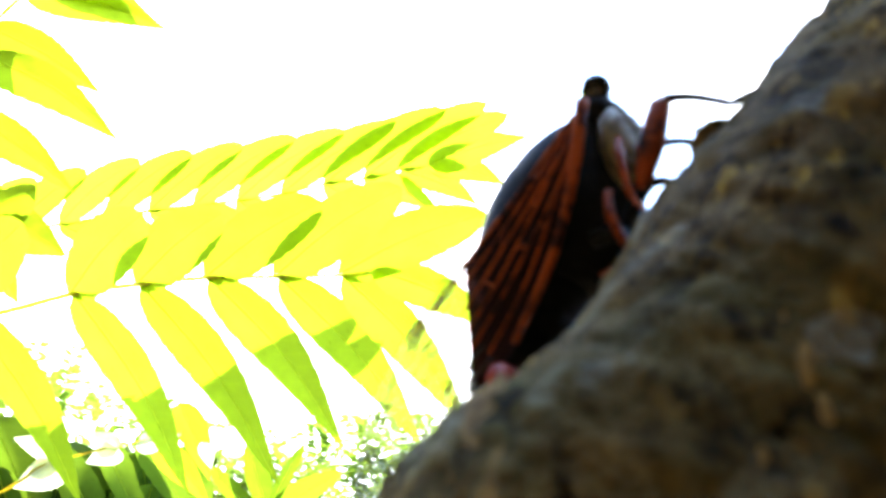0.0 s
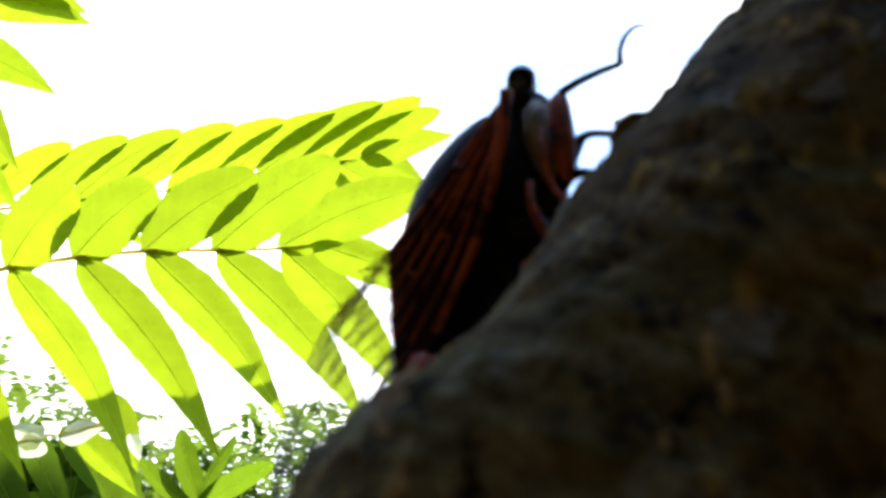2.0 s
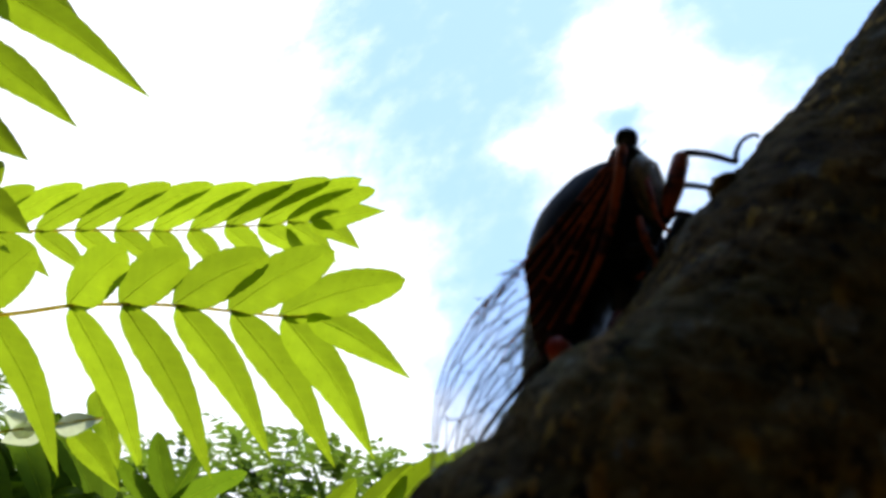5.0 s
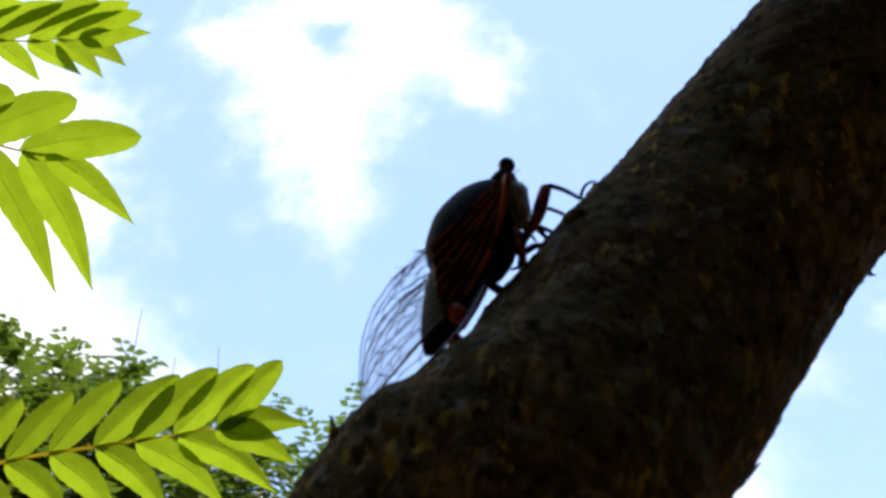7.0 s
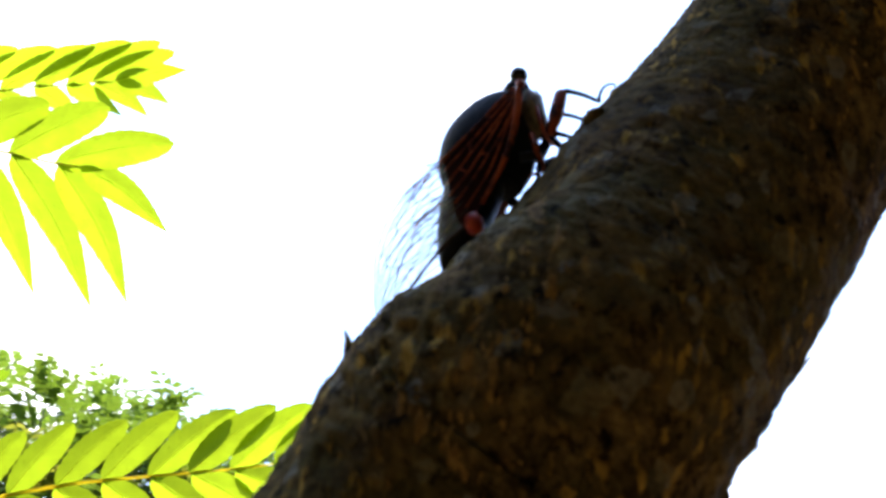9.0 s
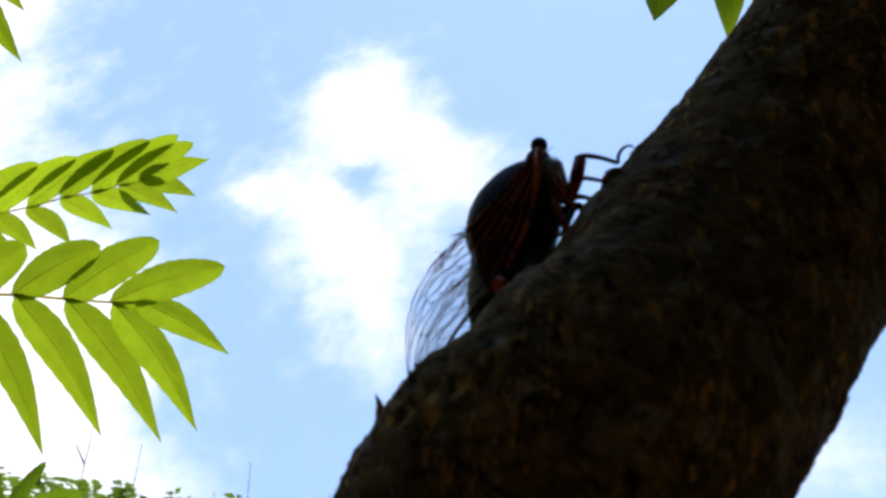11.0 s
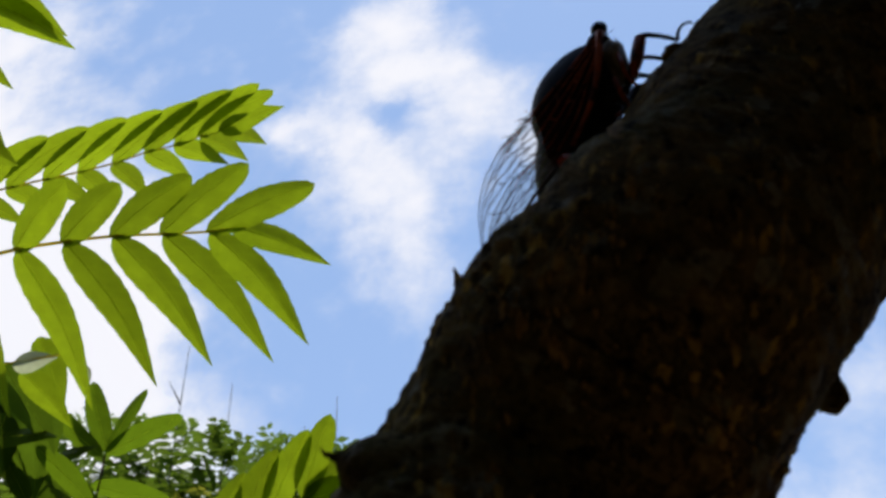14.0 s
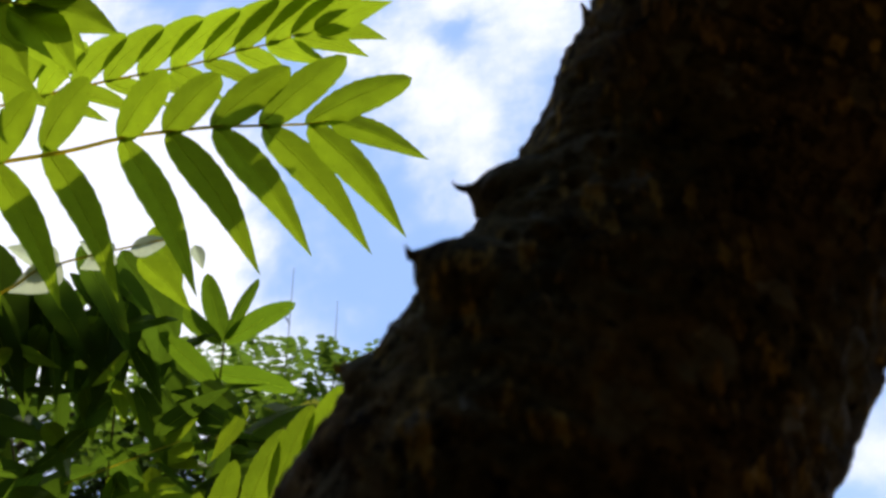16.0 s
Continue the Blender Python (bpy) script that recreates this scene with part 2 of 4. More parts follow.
def bark_material():
    """Dark olive-brown bark: mottled ground, pale lichen discs, ochre streaks, black pits and cracks."""
    m, nt = material("thorny_bark")
    big = noise_tex(nt, 34.0, 6, 0.65)
    mid = noise_tex(nt, 120.0, 6, 0.65)
    fine = noise_tex(nt, 460.0, 6, 0.65)
    base = ramp_node(nt, mid, [(0.30, (0.022, 0.014, 0.006)), (0.48, (0.098, 0.063, 0.024)), (0.70, (0.250, 0.168, 0.066))])
    moss = ramp_node(nt, big, [(0.40, (0, 0, 0)), (0.60, (1, 1, 1))])
    col = mix_rgb(nt, moss, base, mix_rgb(nt, 0.6, base, (0.084, 0.076, 0.023)))
    grain = ramp_node(nt, fine, [(0.32, (0.42, 0.40, 0.38)), (0.66, (1.5, 1.46, 1.38))])
    col = mix_rgb(nt, 1.0, col, grain, "MULTIPLY")
    # lichen discs of uneven outline
    tc = nt.nodes.new("ShaderNodeTexCoord")
    warp = nt.nodes.new("ShaderNodeMix")
    warp.data_type = "VECTOR"
    warp.inputs["Factor"].default_value = 0.008
    nz = nt.nodes.new("ShaderNodeTexNoise")
    nz.inputs["Scale"].default_value, nz.inputs["Detail"].default_value = 190.0, 5.0
    nt.links.new(tc.outputs["Object"], nz.inputs["Vector"])
    nt.links.new(tc.outputs["Object"], warp.inputs["A"])
    nt.links.new(nz.outputs["Color"], warp.inputs["B"])
    for scale, share, tone in ((88.0, 0.60, (0.215, 0.185, 0.105)), (150.0, 0.72, (0.27, 0.25, 0.19))):
        vor = nt.nodes.new("ShaderNodeTexVoronoi")
        vor.inputs["Scale"].default_value = scale
        nt.links.new(warp.outputs["Result"], vor.inputs["Vector"])
        disc = ramp_node(nt, vor.outputs["Distance"], [(0.20, (0.8, 0.8, 0.8)), (0.31, (1, 1, 1)), (0.37, (0, 0, 0))])
        sep = nt.nodes.new("ShaderNodeSeparateColor")
        nt.links.new(vor.outputs["Color"], sep.inputs[0])
        some = math_node(nt, "GREATER_THAN", sep.outputs[0], share)
        patch = math_node(nt, "MULTIPLY", math_node(nt, "MULTIPLY", disc, some), math_node(nt, "MULTIPLY_ADD", fine, 1.5, -0.15), clamp=True)
        col = mix_rgb(nt, patch, col, tone)
    # ochre streaks in clusters
    streak = ramp_node(nt, noise_tex(nt, 380.0, 4, 0.6, (1, 1, 0.34)), [(0.56, (0, 0, 0)), (0.63, (1, 1, 1))])
    where = ramp_node(nt, noise_tex(nt, 48.0, 3), [(0.46, (0, 0, 0)), (0.60, (1, 1, 1))])
    col = mix_rgb(nt, mix_rgb(nt, 1.0, streak, where, "MULTIPLY"), col, (0.50, 0.30, 0.060))
    pit = ramp_node(nt, noise_tex(nt, 230.0, 5, 0.6), [(0.33, (0.16, 0.15, 0.14)), (0.42, (1, 1, 1))])
    col = mix_rgb(nt, 1.0, col, pit, "MULTIPLY")
    crack = ramp_node(nt, noise_tex(nt, 75.0, 5, 0.7, (1, 1, 0.45)), [(0.475, (1, 1, 1)), (0.5, (0.22, 0.2, 0.18)), (0.525, (1, 1, 1))])
    col = mix_rgb(nt, math_node(nt, "MULTIPLY", moss, 0.8), mix_rgb(nt, 1.0, col, crack, "MULTIPLY"), col)
    h = math_node(nt, "ADD", math_node(nt, "MULTIPLY", mid, 0.7), math_node(nt, "MULTIPLY", fine, 0.45))
    return finish(m, nt, principled(nt, col, 0.88, bump(nt, h, 1.0, 0.0024), 0.06))


BARK = bark_material()
CORK = plain("ochre_cork", (0.26, 0.15, 0.042), 0.85, 500, 0.5, 0.3, 0.2)


def wing_material(name, tint, clear, milk):
    m, nt = material(name)
    tr = nt.nodes.new("ShaderNodeBsdfTransparent")
    tr.inputs[0].default_value = (*clear, 1)
    body = nt.nodes.new("ShaderNodeBsdfTranslucent")
    body.inputs[0].default_value = (*tint, 1)
    dif = nt.nodes.new("ShaderNodeBsdfDiffuse")
    dif.inputs[0].default_value = (*tint, 1)
    gl = nt.nodes.new("ShaderNodeBsdfGlossy")
    gl.inputs["Roughness"].default_value = 0.25
    gl.inputs["Color"].default_value = (0.9, 0.9, 0.9, 1)
    a = nt.nodes.new("ShaderNodeMixShader")
    a.inputs[0].default_value = 0.5
    nt.links.new(body.outputs[0], a.inputs[1])
    nt.links.new(dif.outputs[0], a.inputs[2])
    b = nt.nodes.new("ShaderNodeMixShader")
    f = noise_tex(nt, 300.0, 4)
    nt.links.new(math_node(nt, "MULTIPLY_ADD", f, milk * 0.8, milk * 0.6), b.inputs[0])
    nt.links.new(tr.outputs[0], b.inputs[1])
    nt.links.new(a.outputs[0], b.inputs[2])
    c = nt.nodes.new("ShaderNodeMixShader")
    lw = nt.nodes.new("ShaderNodeFresnel")
    lw.inputs[0].default_value = 1.12
    nt.links.new(lw.outputs[0], c.inputs[0])
    nt.links.new(b.outputs[0], c.inputs[1])
    nt.links.new(gl.outputs[0], c.inputs[2])
    return finish(m, nt, c.outputs[0])


WING_CLEAR = wing_material("clear_wing", (0.95, 0.89, 0.76), (0.985, 0.985, 0.98), 0.16)
WING_DARK = wing_material("dark_wing", (0.040, 0.014, 0.012), (0.06, 0.025, 0.022), 0.95)


# ---- mesh helpers ----
def mesh_from(name, bm, mat, smooth=True):
    me = bpy.data.meshes.new(name)
    bmesh.ops.recalc_face_normals(bm, faces=bm.faces)
    bm.to_mesh(me)
    bm.free()
    mats = mat if isinstance(mat, (list, tuple)) else [mat]
    for q in mats:
        me.materials.append(q)
    if smooth:
        for p in me.polygons:
            p.use_smooth = True
    return me


def part(name, bm, mat, parent, label=""):
    ob = new(name, mesh_from(name, bm, mat))
    ob.parent = parent
    return tagged(ob, label)


def frame_along(d):
    d = d.normalized()
    side = d.cross(Vector((0, -1, 0.2)))
    if side.length < 1e-4:
        side = d.cross(Vector((1, 0, 0)))
    side.normalize()
    return side, side.cross(d).normalized()


def smooth_points(pts, steps):
    """A Catmull-Rom line through the points."""
    out, n = [], len(pts)
    for i in range(n - 1):
        p0, p1, p2, p3 = pts[max(i - 1, 0)], pts[i], pts[i + 1], pts[min(i + 2, n - 1)]
        for k in range(steps):
            t = k / steps
            out.append(0.5 * ((2 * p1) + (p2 - p0) * t + (2 * p0 - 5 * p1 + 4 * p2 - p3) * t * t
                              + (3 * p1 - p0 - 3 * p2 + p3) * t ** 3))
    out.append(pts[-1])
    return out


def tube(bm, pts, radii, segs=8, mat_index=0, cap=True):
    rings = []
    side = None
    for i, p in enumerate(pts):
        d = pts[min(i + 1, len(pts) - 1)] - pts[max(i - 1, 0)]
        if side is None:
            side, up = frame_along(d)
        else:
            d.normalize()
            side = (side - d * side.dot(d)).normalized()
            up = side.cross(d)
        ring = []
        for k in range(segs):
            a = 2 * math.pi * k / segs
            ring.append(bm.verts.new(p + (side * math.cos(a) + up * math.sin(a)) * radii[i]))
        rings.append(ring)
    for a, b in zip(rings, rings[1:]):
        for k in range(segs):
            f = bm.faces.new((a[k], a[(k + 1) % segs], b[(k + 1) % segs], b[k]))
            f.material_index = mat_index
    if cap:
        for r in (rings[0], rings[-1]):
            f = bm.faces.new(r)
            f.material_index = mat_index
    return rings


def blob(bm, centre, axes, segs=20, rings=14, wobble=0.0, seed=0.0):
    """An ellipsoid with axes given as three vectors."""
    a, b, c = axes
    rows = []
    for i in range(rings + 1):
        th = math.pi * i / rings
        row = []
        for k in range(segs if 0 < i < rings else 1):
            ph = 2 * math.pi * k / segs
            n = a * (math.sin(th) * math.cos(ph)) + b * (math.sin(th) * math.sin(ph)) + c * math.cos(th)
            s = 1.0 + wobble * noise.noise(n * (3.0 / max(a.length, 1e-6)) + Vector((seed, 0, 0)))
            row.append(bm.verts.new(centre + n * s))
        rows.append(row)
    for r0, r1 in zip(rows, rows[1:]):
        m = max(len(r0), len(r1))
        for k in range(m):
            q = [r0[k % len(r0)], r0[(k + 1) % len(r0)], r1[(k + 1) % len(r1)], r1[k % len(r1)]]
            q = list(dict.fromkeys(q))
            if len(q) > 2:
                bm.faces.new(q)


# ---- ground ----
def build_ground():
    bm = bmesh.new()
    bmesh.ops.create_grid(bm, x_segments=60, y_segments=60, size=900)
    for v in bm.verts:
        v.co.z = -0.02 + 0.05 * noise.noise(v.co * 0.02)
    m, nt = material("grassy_ground")
    col = ramp_node(nt, noise_tex(nt, 3.0, 8), [(0.3, (0.034, 0.023, 0.011)), (0.7, (0.070, 0.050, 0.024))])
    finish(m, nt, principled(nt, col, 0.95, bump(nt, noise_tex(nt, 30.0, 4), 0.6, 0.02), 0.1))
    ob = new("ground", mesh_from("ground", bm, m))
    tagged(ob, "dry brown ground with sparse grass", "ground", kind="structure")


build_ground()


def build_sky_block():
    """Unseen green wall, added behind and beside the camera to hold off sky light."""
    m, nt = material("dark_green_block")
    col = ramp_node(nt, noise_tex(nt, 2.2, 8, 0.7), [(0.3, (0.016, 0.018, 0.006)), (0.7, (0.050, 0.055, 0.016))])
    finish(m, nt, principled(nt, col, 0.9, bump(nt, noise_tex(nt, 7.0, 6), 1.0, 0.2), 0.1))
    bm = bmesh.new()
    rows = []
    for j in range(22):
        row = []
        for i in range(90):
            a = radians(168 + 218 * i / 89)
            h = 8.5 * j / 21
            r = 6.6 - 3.8 * (h / 8.5) ** 2
            r += 0.9 * noise.noise(Vector((math.cos(a) * 3, math.sin(a) * 3, h * 0.8)))
            row.append(bm.verts.new((r * math.cos(a), r * math.sin(a), h - 0.1)))
        rows.append(row)
    for a, b in zip(rows, rows[1:]):
        for k in range(89):
            bm.faces.new((a[k], a[k + 1], b[k + 1], b[k]))
    ob = new("backdrop", mesh_from("backdrop", bm, m))
    tagged(ob, "unseen dark green wall added to block sky light", "woods", kind="structure")


build_sky_block()

# ---- the branch ----
# axis in plan centimetres and radius
AXIS = [(-45, 6, -161, 9.0), (-39, 4, -115, 8.0), (-31, 2, -75, 6.4), (-20, 0.3, -43, 5.0), (-10.76, -0.49, -24.41, 3.78),
        (-6.70, -0.22, -17.11, 3.39), (-4.03, 0.02, -12.81, 3.12), (-2.06, 0.47, -9.78, 2.96), (-0.66, 0.05, -7.81, 3.03),
        (0.40, -0.50, -6.75, 2.76), (1.98, 0.25, -4.75, 2.79), (4.98, 1.31, -0.71, 2.82), (8.43, 1.14, 3.42, 2.94),
        (13.69, 1.12, 9.9, 2.89), (24, 3.0, 22, 2.6), (38, 6, 38, 2.2), (55, 12, 60, 1.6)]


def branch_line():
    pts = smooth_points([Vector(a[:3]) for a in AXIS], 26)
    rad = [r[0] for r in smooth_points([Vector((a[3], 0, 0)) for a in AXIS], 26)]
    return pts, rad


# lumps of the bark: place, reach, height (centimetres)
LUMPS = [(-2.6, -1.0, -5.6, 0.9, 0.08), (0.0, -1.4, -3.7, 0.9, -0.26), (-1.6, -2.0, -5.4, 0.6, -0.10),
         (-1.5, -0.9, -4.1, 1.0, -0.20), (-2.5, -1.5, -5.1, 0.9, 0.12), (-3.6, -0.9, -7.1, 1.0, 0.05), (3.9, 0.9, -6.2, 0.5, 0.12),
         (0.3, -2.0, -5.4, 1.2, 0.16), (3.0, -2.2, -4.8, 1.0, -0.10),
         (-1.2, -2.6, -7.6, 1.0, 0.14), (-1.5, -3.0, -11.5, 1.0, 0.2), (-4.2, -2.9, -13.8, 1.2, 0.2),
         (0.6, -2.3, -9.6, 1.0, 0.14), (-1.0, 0.9, -12.2, 0.8, 0.2)]


def build_branch():
    pts, rad = branch_line()
    bm = bmesh.new()
    segs = 120
    # finer rings where the camera passes
    lo, hi = 4 * 26, 13 * 26
    line, rr = [], []
    for i in range(len(pts) - 1):
        n = 3 if lo < i < hi else 1
        for k in range(n):
            t = k / n
            line.append(pts[i].lerp(pts[i + 1], t))
            rr.append(rad[i] * (1 - t) + rad[i + 1] * t)
    rings = tube(bm, line, rr, segs)
    for i, ring in enumerate(rings):
        c = line[i]
        for v in ring:
            out = (v.co - c).normalized()
            q = v.co
            h = 0.05 * noise.noise(q * 0.45) + 0.05 * noise.noise(q * 1.1 + Vector((5, 1, 2)))
            h += 0.055 * noise.noise(q * 2.6 + Vector((9, 3, 1))) + 0.045 * noise.noise(q * 6.0) + 0.025 * noise.noise(q * 12.0)
            scar = math.exp(-(q - Vector((-2.0, -2.4, -6.6))).length_squared / 1.1)
            h += scar * (0.14 * noise.noise(q * 4.0 + Vector((2, 2, 8))) + 0.10 * noise.noise(q * 8.5))
            rough = max(0.0, min(1.0, (-4.0 - q.z) / 6.0))
            h += rough * (0.05 * noise.noise(q * 3.4 + Vector((1, 7, 3))) - 0.05 * max(0.0, 0.1 - abs(noise.noise(q * 2.2))) / 0.1)
            for lx, ly, lz, reach, height in LUMPS:
                d2 = (q - Vector((lx, ly, lz))).length_squared / reach ** 2
                if d2 < 6:
                    h += height * math.exp(-d2)
            v.co = q + out * h
    for v in bm.verts:
        v.co = v.co * CM
    bark = mesh_from("bark", bm, BARK)
    root = new("thorny_branch")
    root.location = EYE
    ob = new("bark", bark)
    ob.parent = root
    tagged(root, "thick leaning dark brown branch with corky thorny bark", "tree branch")
    # prickles on corky mounds: inside, foot, tip, mound radius
    for inner, foot, tip, r in (((-3.6, -1.3, -9.9), (-4.93, -1.6, -9.3), (-5.18, -1.65, -9.09), 0.88),
                                ((-4.3, -2.1, -11.5), (-5.38, -2.6, -10.73), (-5.50, -2.7, -10.57), 0.82),
                                ((-5.6, -1.7, -12.6), (-6.64, -2.0, -11.86), (-6.76, -2.06, -11.77), 0.78),
                                ((3.7, 0.8, -5.7), (4.2, 0.92, -6.0), (4.42, 0.99, -6.08), 0.34),
                                ((7.2, 1.0, -1.3), (7.62, 1.1, -1.68), (7.92, 1.19, -1.80), 0.30),
                                ((7.6, 0.9, -0.2), (7.95, 1.0, -0.52), (8.2, 1.1, -0.60), 0.28),
                                ((5.7, 0.4, 3.7), (5.42, 0.4, 4.0), (5.36, 0.4, 4.3), 0.42)):
        i0, f0, t0 = Vector(inner), Vector(foot), Vector(tip)
        line, radii = [], []
        for k in range(9):
            q = k / 8
            line.append(i0.lerp(f0, q))
            radii.append(r * (1.0 - q ** 1.7) ** 0.75 + 0.07 * q + 0.02)
        for k in range(1, 7):
            q = k / 6
            line.append(f0.lerp(t0, q) + Vector((0.02, 0, 0.05)) * math.sin(q * math.pi) * -1)
            radii.append(0.085 * (1 - q) + 0.004)
        bm = bmesh.new()
        tube(bm, [p * CM for p in line], [x * CM for x in radii], 14)
        for v in bm.verts:
            v.co += Vector((1, 0.4, 0.6)) * 0.0006 * noise.noise(v.co * 500)
        part("thorn", bm, BARK, root, "dark prickle on a corky mound")
    bm = bmesh.new()
    blob(bm, Vector((1.29, -0.67, -1.655)) * CM, (Vector((0.24, 0, 0.06)) * CM, Vector((0, 0.22, 0)) * CM, Vector((-0.05, 0, 0.18)) * CM), 18, 12, 0.25)
    part("knob", bm, BARK, root, "small dark bark knob")
    bm = bmesh.new()
    blob(bm, Vector((2.85, 1.6, -7.95)) * CM, (Vector((0.30, 0, 0.1)) * CM, Vector((0, 0.3, 0)) * CM, Vector((-0.1, 0, 0.36)) * CM), 18, 12, 0.3, 3)
    part("knob", bm, BARK, root, "round dark bark gall")
    # rows of small corky breathing pores, too many to count
    rng = random.Random(21)
    bm = bmesh.new()
    tree = BVHTree.FromPolygons([v.co.copy() for v in bark.vertices], [tuple(p.vertices) for p in bark.polygons])
    scaly = Vector((-1.22, -3.35, -7.6))
    near = min(range(lo, hi), key=lambda i: (pts[i] - scaly).length)
    out_way = scaly - pts[near]
    s0, u0 = frame_along((pts[near + 1] - pts[near]).normalized())
    th0 = math.atan2(out_way.dot(u0), out_way.dot(s0))
    for row in range(190):
        start, span = rng.randrange(lo, hi - 8), rng.randrange(6, 26)
        th = rng.uniform(0, 2 * math.pi)
        if row >= 174:
            start, span, th = near + rng.randrange(-12, 10), rng.randrange(5, 14), th0 + rng.gauss(0, 0.13)
        big = rng.uniform(0.6, 1.3)
        for k in range(rng.randrange(3, 11)):
            i = min(hi - 2, start + int(span * k / 10) + rng.randrange(0, 2))
            c, d = pts[i], (pts[i + 1] - pts[i]).normalized()
            side, up = frame_along(d)
            ang = th + 0.03 * k + rng.uniform(-0.05, 0.05)
            n = side * math.cos(ang) + up * math.sin(ang)
            hit, nrm = tree.ray_cast((c + n * 8) * CM, -n)[:2]
            if hit is None or n.dot(Vector((-0.75, 0, 0.65))) > 0.6:
                continue
            t = nrm.cross(d).normalized()
            size = big * 0.03 * math.exp(rng.gauss(0.2, 0.5))
            lean = rng.gauss(1.0, 0.25)
            long = t * math.cos(lean) + d * math.sin(lean)
            wide = d * math.cos(lean) - t * math.sin(lean)
            ring = []
            m = 9
            for q in range(m):
                a = 2 * math.pi * q / m
                r = size * rng.uniform(0.55, 1.25)
                ring.append(bm.verts.new(hit + (long * math.cos(a) * r * 2.6 + wide * math.sin(a) * r * 1.0) * CM - nrm * 0.012 * CM))
            top = bm.verts.new(hit + nrm * 0.022 * CM)
            for q in range(m):
                bm.faces.new((ring[q], ring[(q + 1) % m], top))
    tagged(part("bark_cork", bm, CORK, root, "ochre corky pores in rows"), kind="stuff")
    bm = bmesh.new()
    base = Vector((-3.02, -0.9, -6.45))
    tube(bm, [q * CM for q in (base + Vector((0.05, 0, -0.2)), base + Vector((-0.02, 0, 0.1)), base + Vector((-0.07, 0, 0.26)), base + Vector((-0.08, -0.02, 0.42)), base + Vector((-0.14, -0.03, 0.60)))],
         [r * CM for r in (0.20, 0.13, 0.09, 0.06, 0.015)], 7)
    tube(bm, [q * CM for q in (base + Vector((0.02, 0, 0.05)), base + Vector((0.02, 0, 0.28)), base + Vector((0.05, 0, 0.38)))], [0.09 * CM, 0.05 * CM, 0.015 * CM], 6)
    part("dead_twig", bm, BARK, root, "short broken twig stub")
    return root


build_branch()


# ---- cicada ----
def V(x, y, z):
    return Vector((x, y, z)) * CM


def lathe(bm, centres, half_a, half_b, segs=22, power=1.0):
    """Body rings along a line: half_a lies in the x-z plane, half_b along y."""
    rings = []
    for i, c in enumerate(centres):
        d = (centres[min(i + 1, len(centres) - 1)] - centres[max(i - 1, 0)]).normalized()
        a = Vector((0, 1, 0)).cross(d).normalized()
        ring = []
        for k in range(segs):
            th = 2 * math.pi * k / segs
            ring.append(bm.verts.new(c + a * (half_a[i] * math.cos(th)) + Vector((0, 1, 0)) * (half_b[i] * math.sin(th))))
        rings.append(ring)
    for p, q in zip(rings, rings[1:]):
        for k in range(segs):
            bm.faces.new((p[k], p[(k + 1) % segs], q[(k + 1) % segs], q[k]))
    bm.faces.new(rings[0])
    bm.faces.new(rings[-1])


WING_EDGE_HIND = [(-0.16, -0.66), (-0.52, -0.98), (-1.00, -1.56), (-1.42, -2.04), (-1.72, -2.38), (-2.24, -2.86), (-2.64, -3.56), (-2.80, -4.2), (-2.80, -4.9), (-2.75, -5.35)]
WING_EDGE_FORE = [(-0.02, -0.70), (-0.08, -1.30), (-0.30, -2.20), (-0.62, -3.00), (-1.00, -3.55), (-1.44, -3.98), (-1.82, -4.42), (-2.15, -4.85), (-2.45, -5.2), (-2.75, -5.35)]


def wing_depth(s, w):
    """How far the wing stands out from the body's middle plane: s from foot to tip, w from front edge to hind edge."""
    return 0.96 - 0.52 * s - (0.26 * w ** 2) * (1 - 0.6 * s) + 0.08 * math.sin(3 * s)


def wing_point(s, w, side):
    n = len(WING_EDGE_HIND) - 1
    i = min(int(s * n), n - 1)
    t = s * n - i
    lerp = lambda edge: (edge[i][0] * (1 - t) + edge[i + 1][0] * t, edge[i][1] * (1 - t) + edge[i + 1][1] * t)
    f, h = lerp(WING_EDGE_FORE), lerp(WING_EDGE_HIND)
    x, z = f[0] * (1 - w) + h[0] * w, f[1] * (1 - w) + h[1] * w
    return V(x, 0.1 - side * wing_depth(s, w), z)


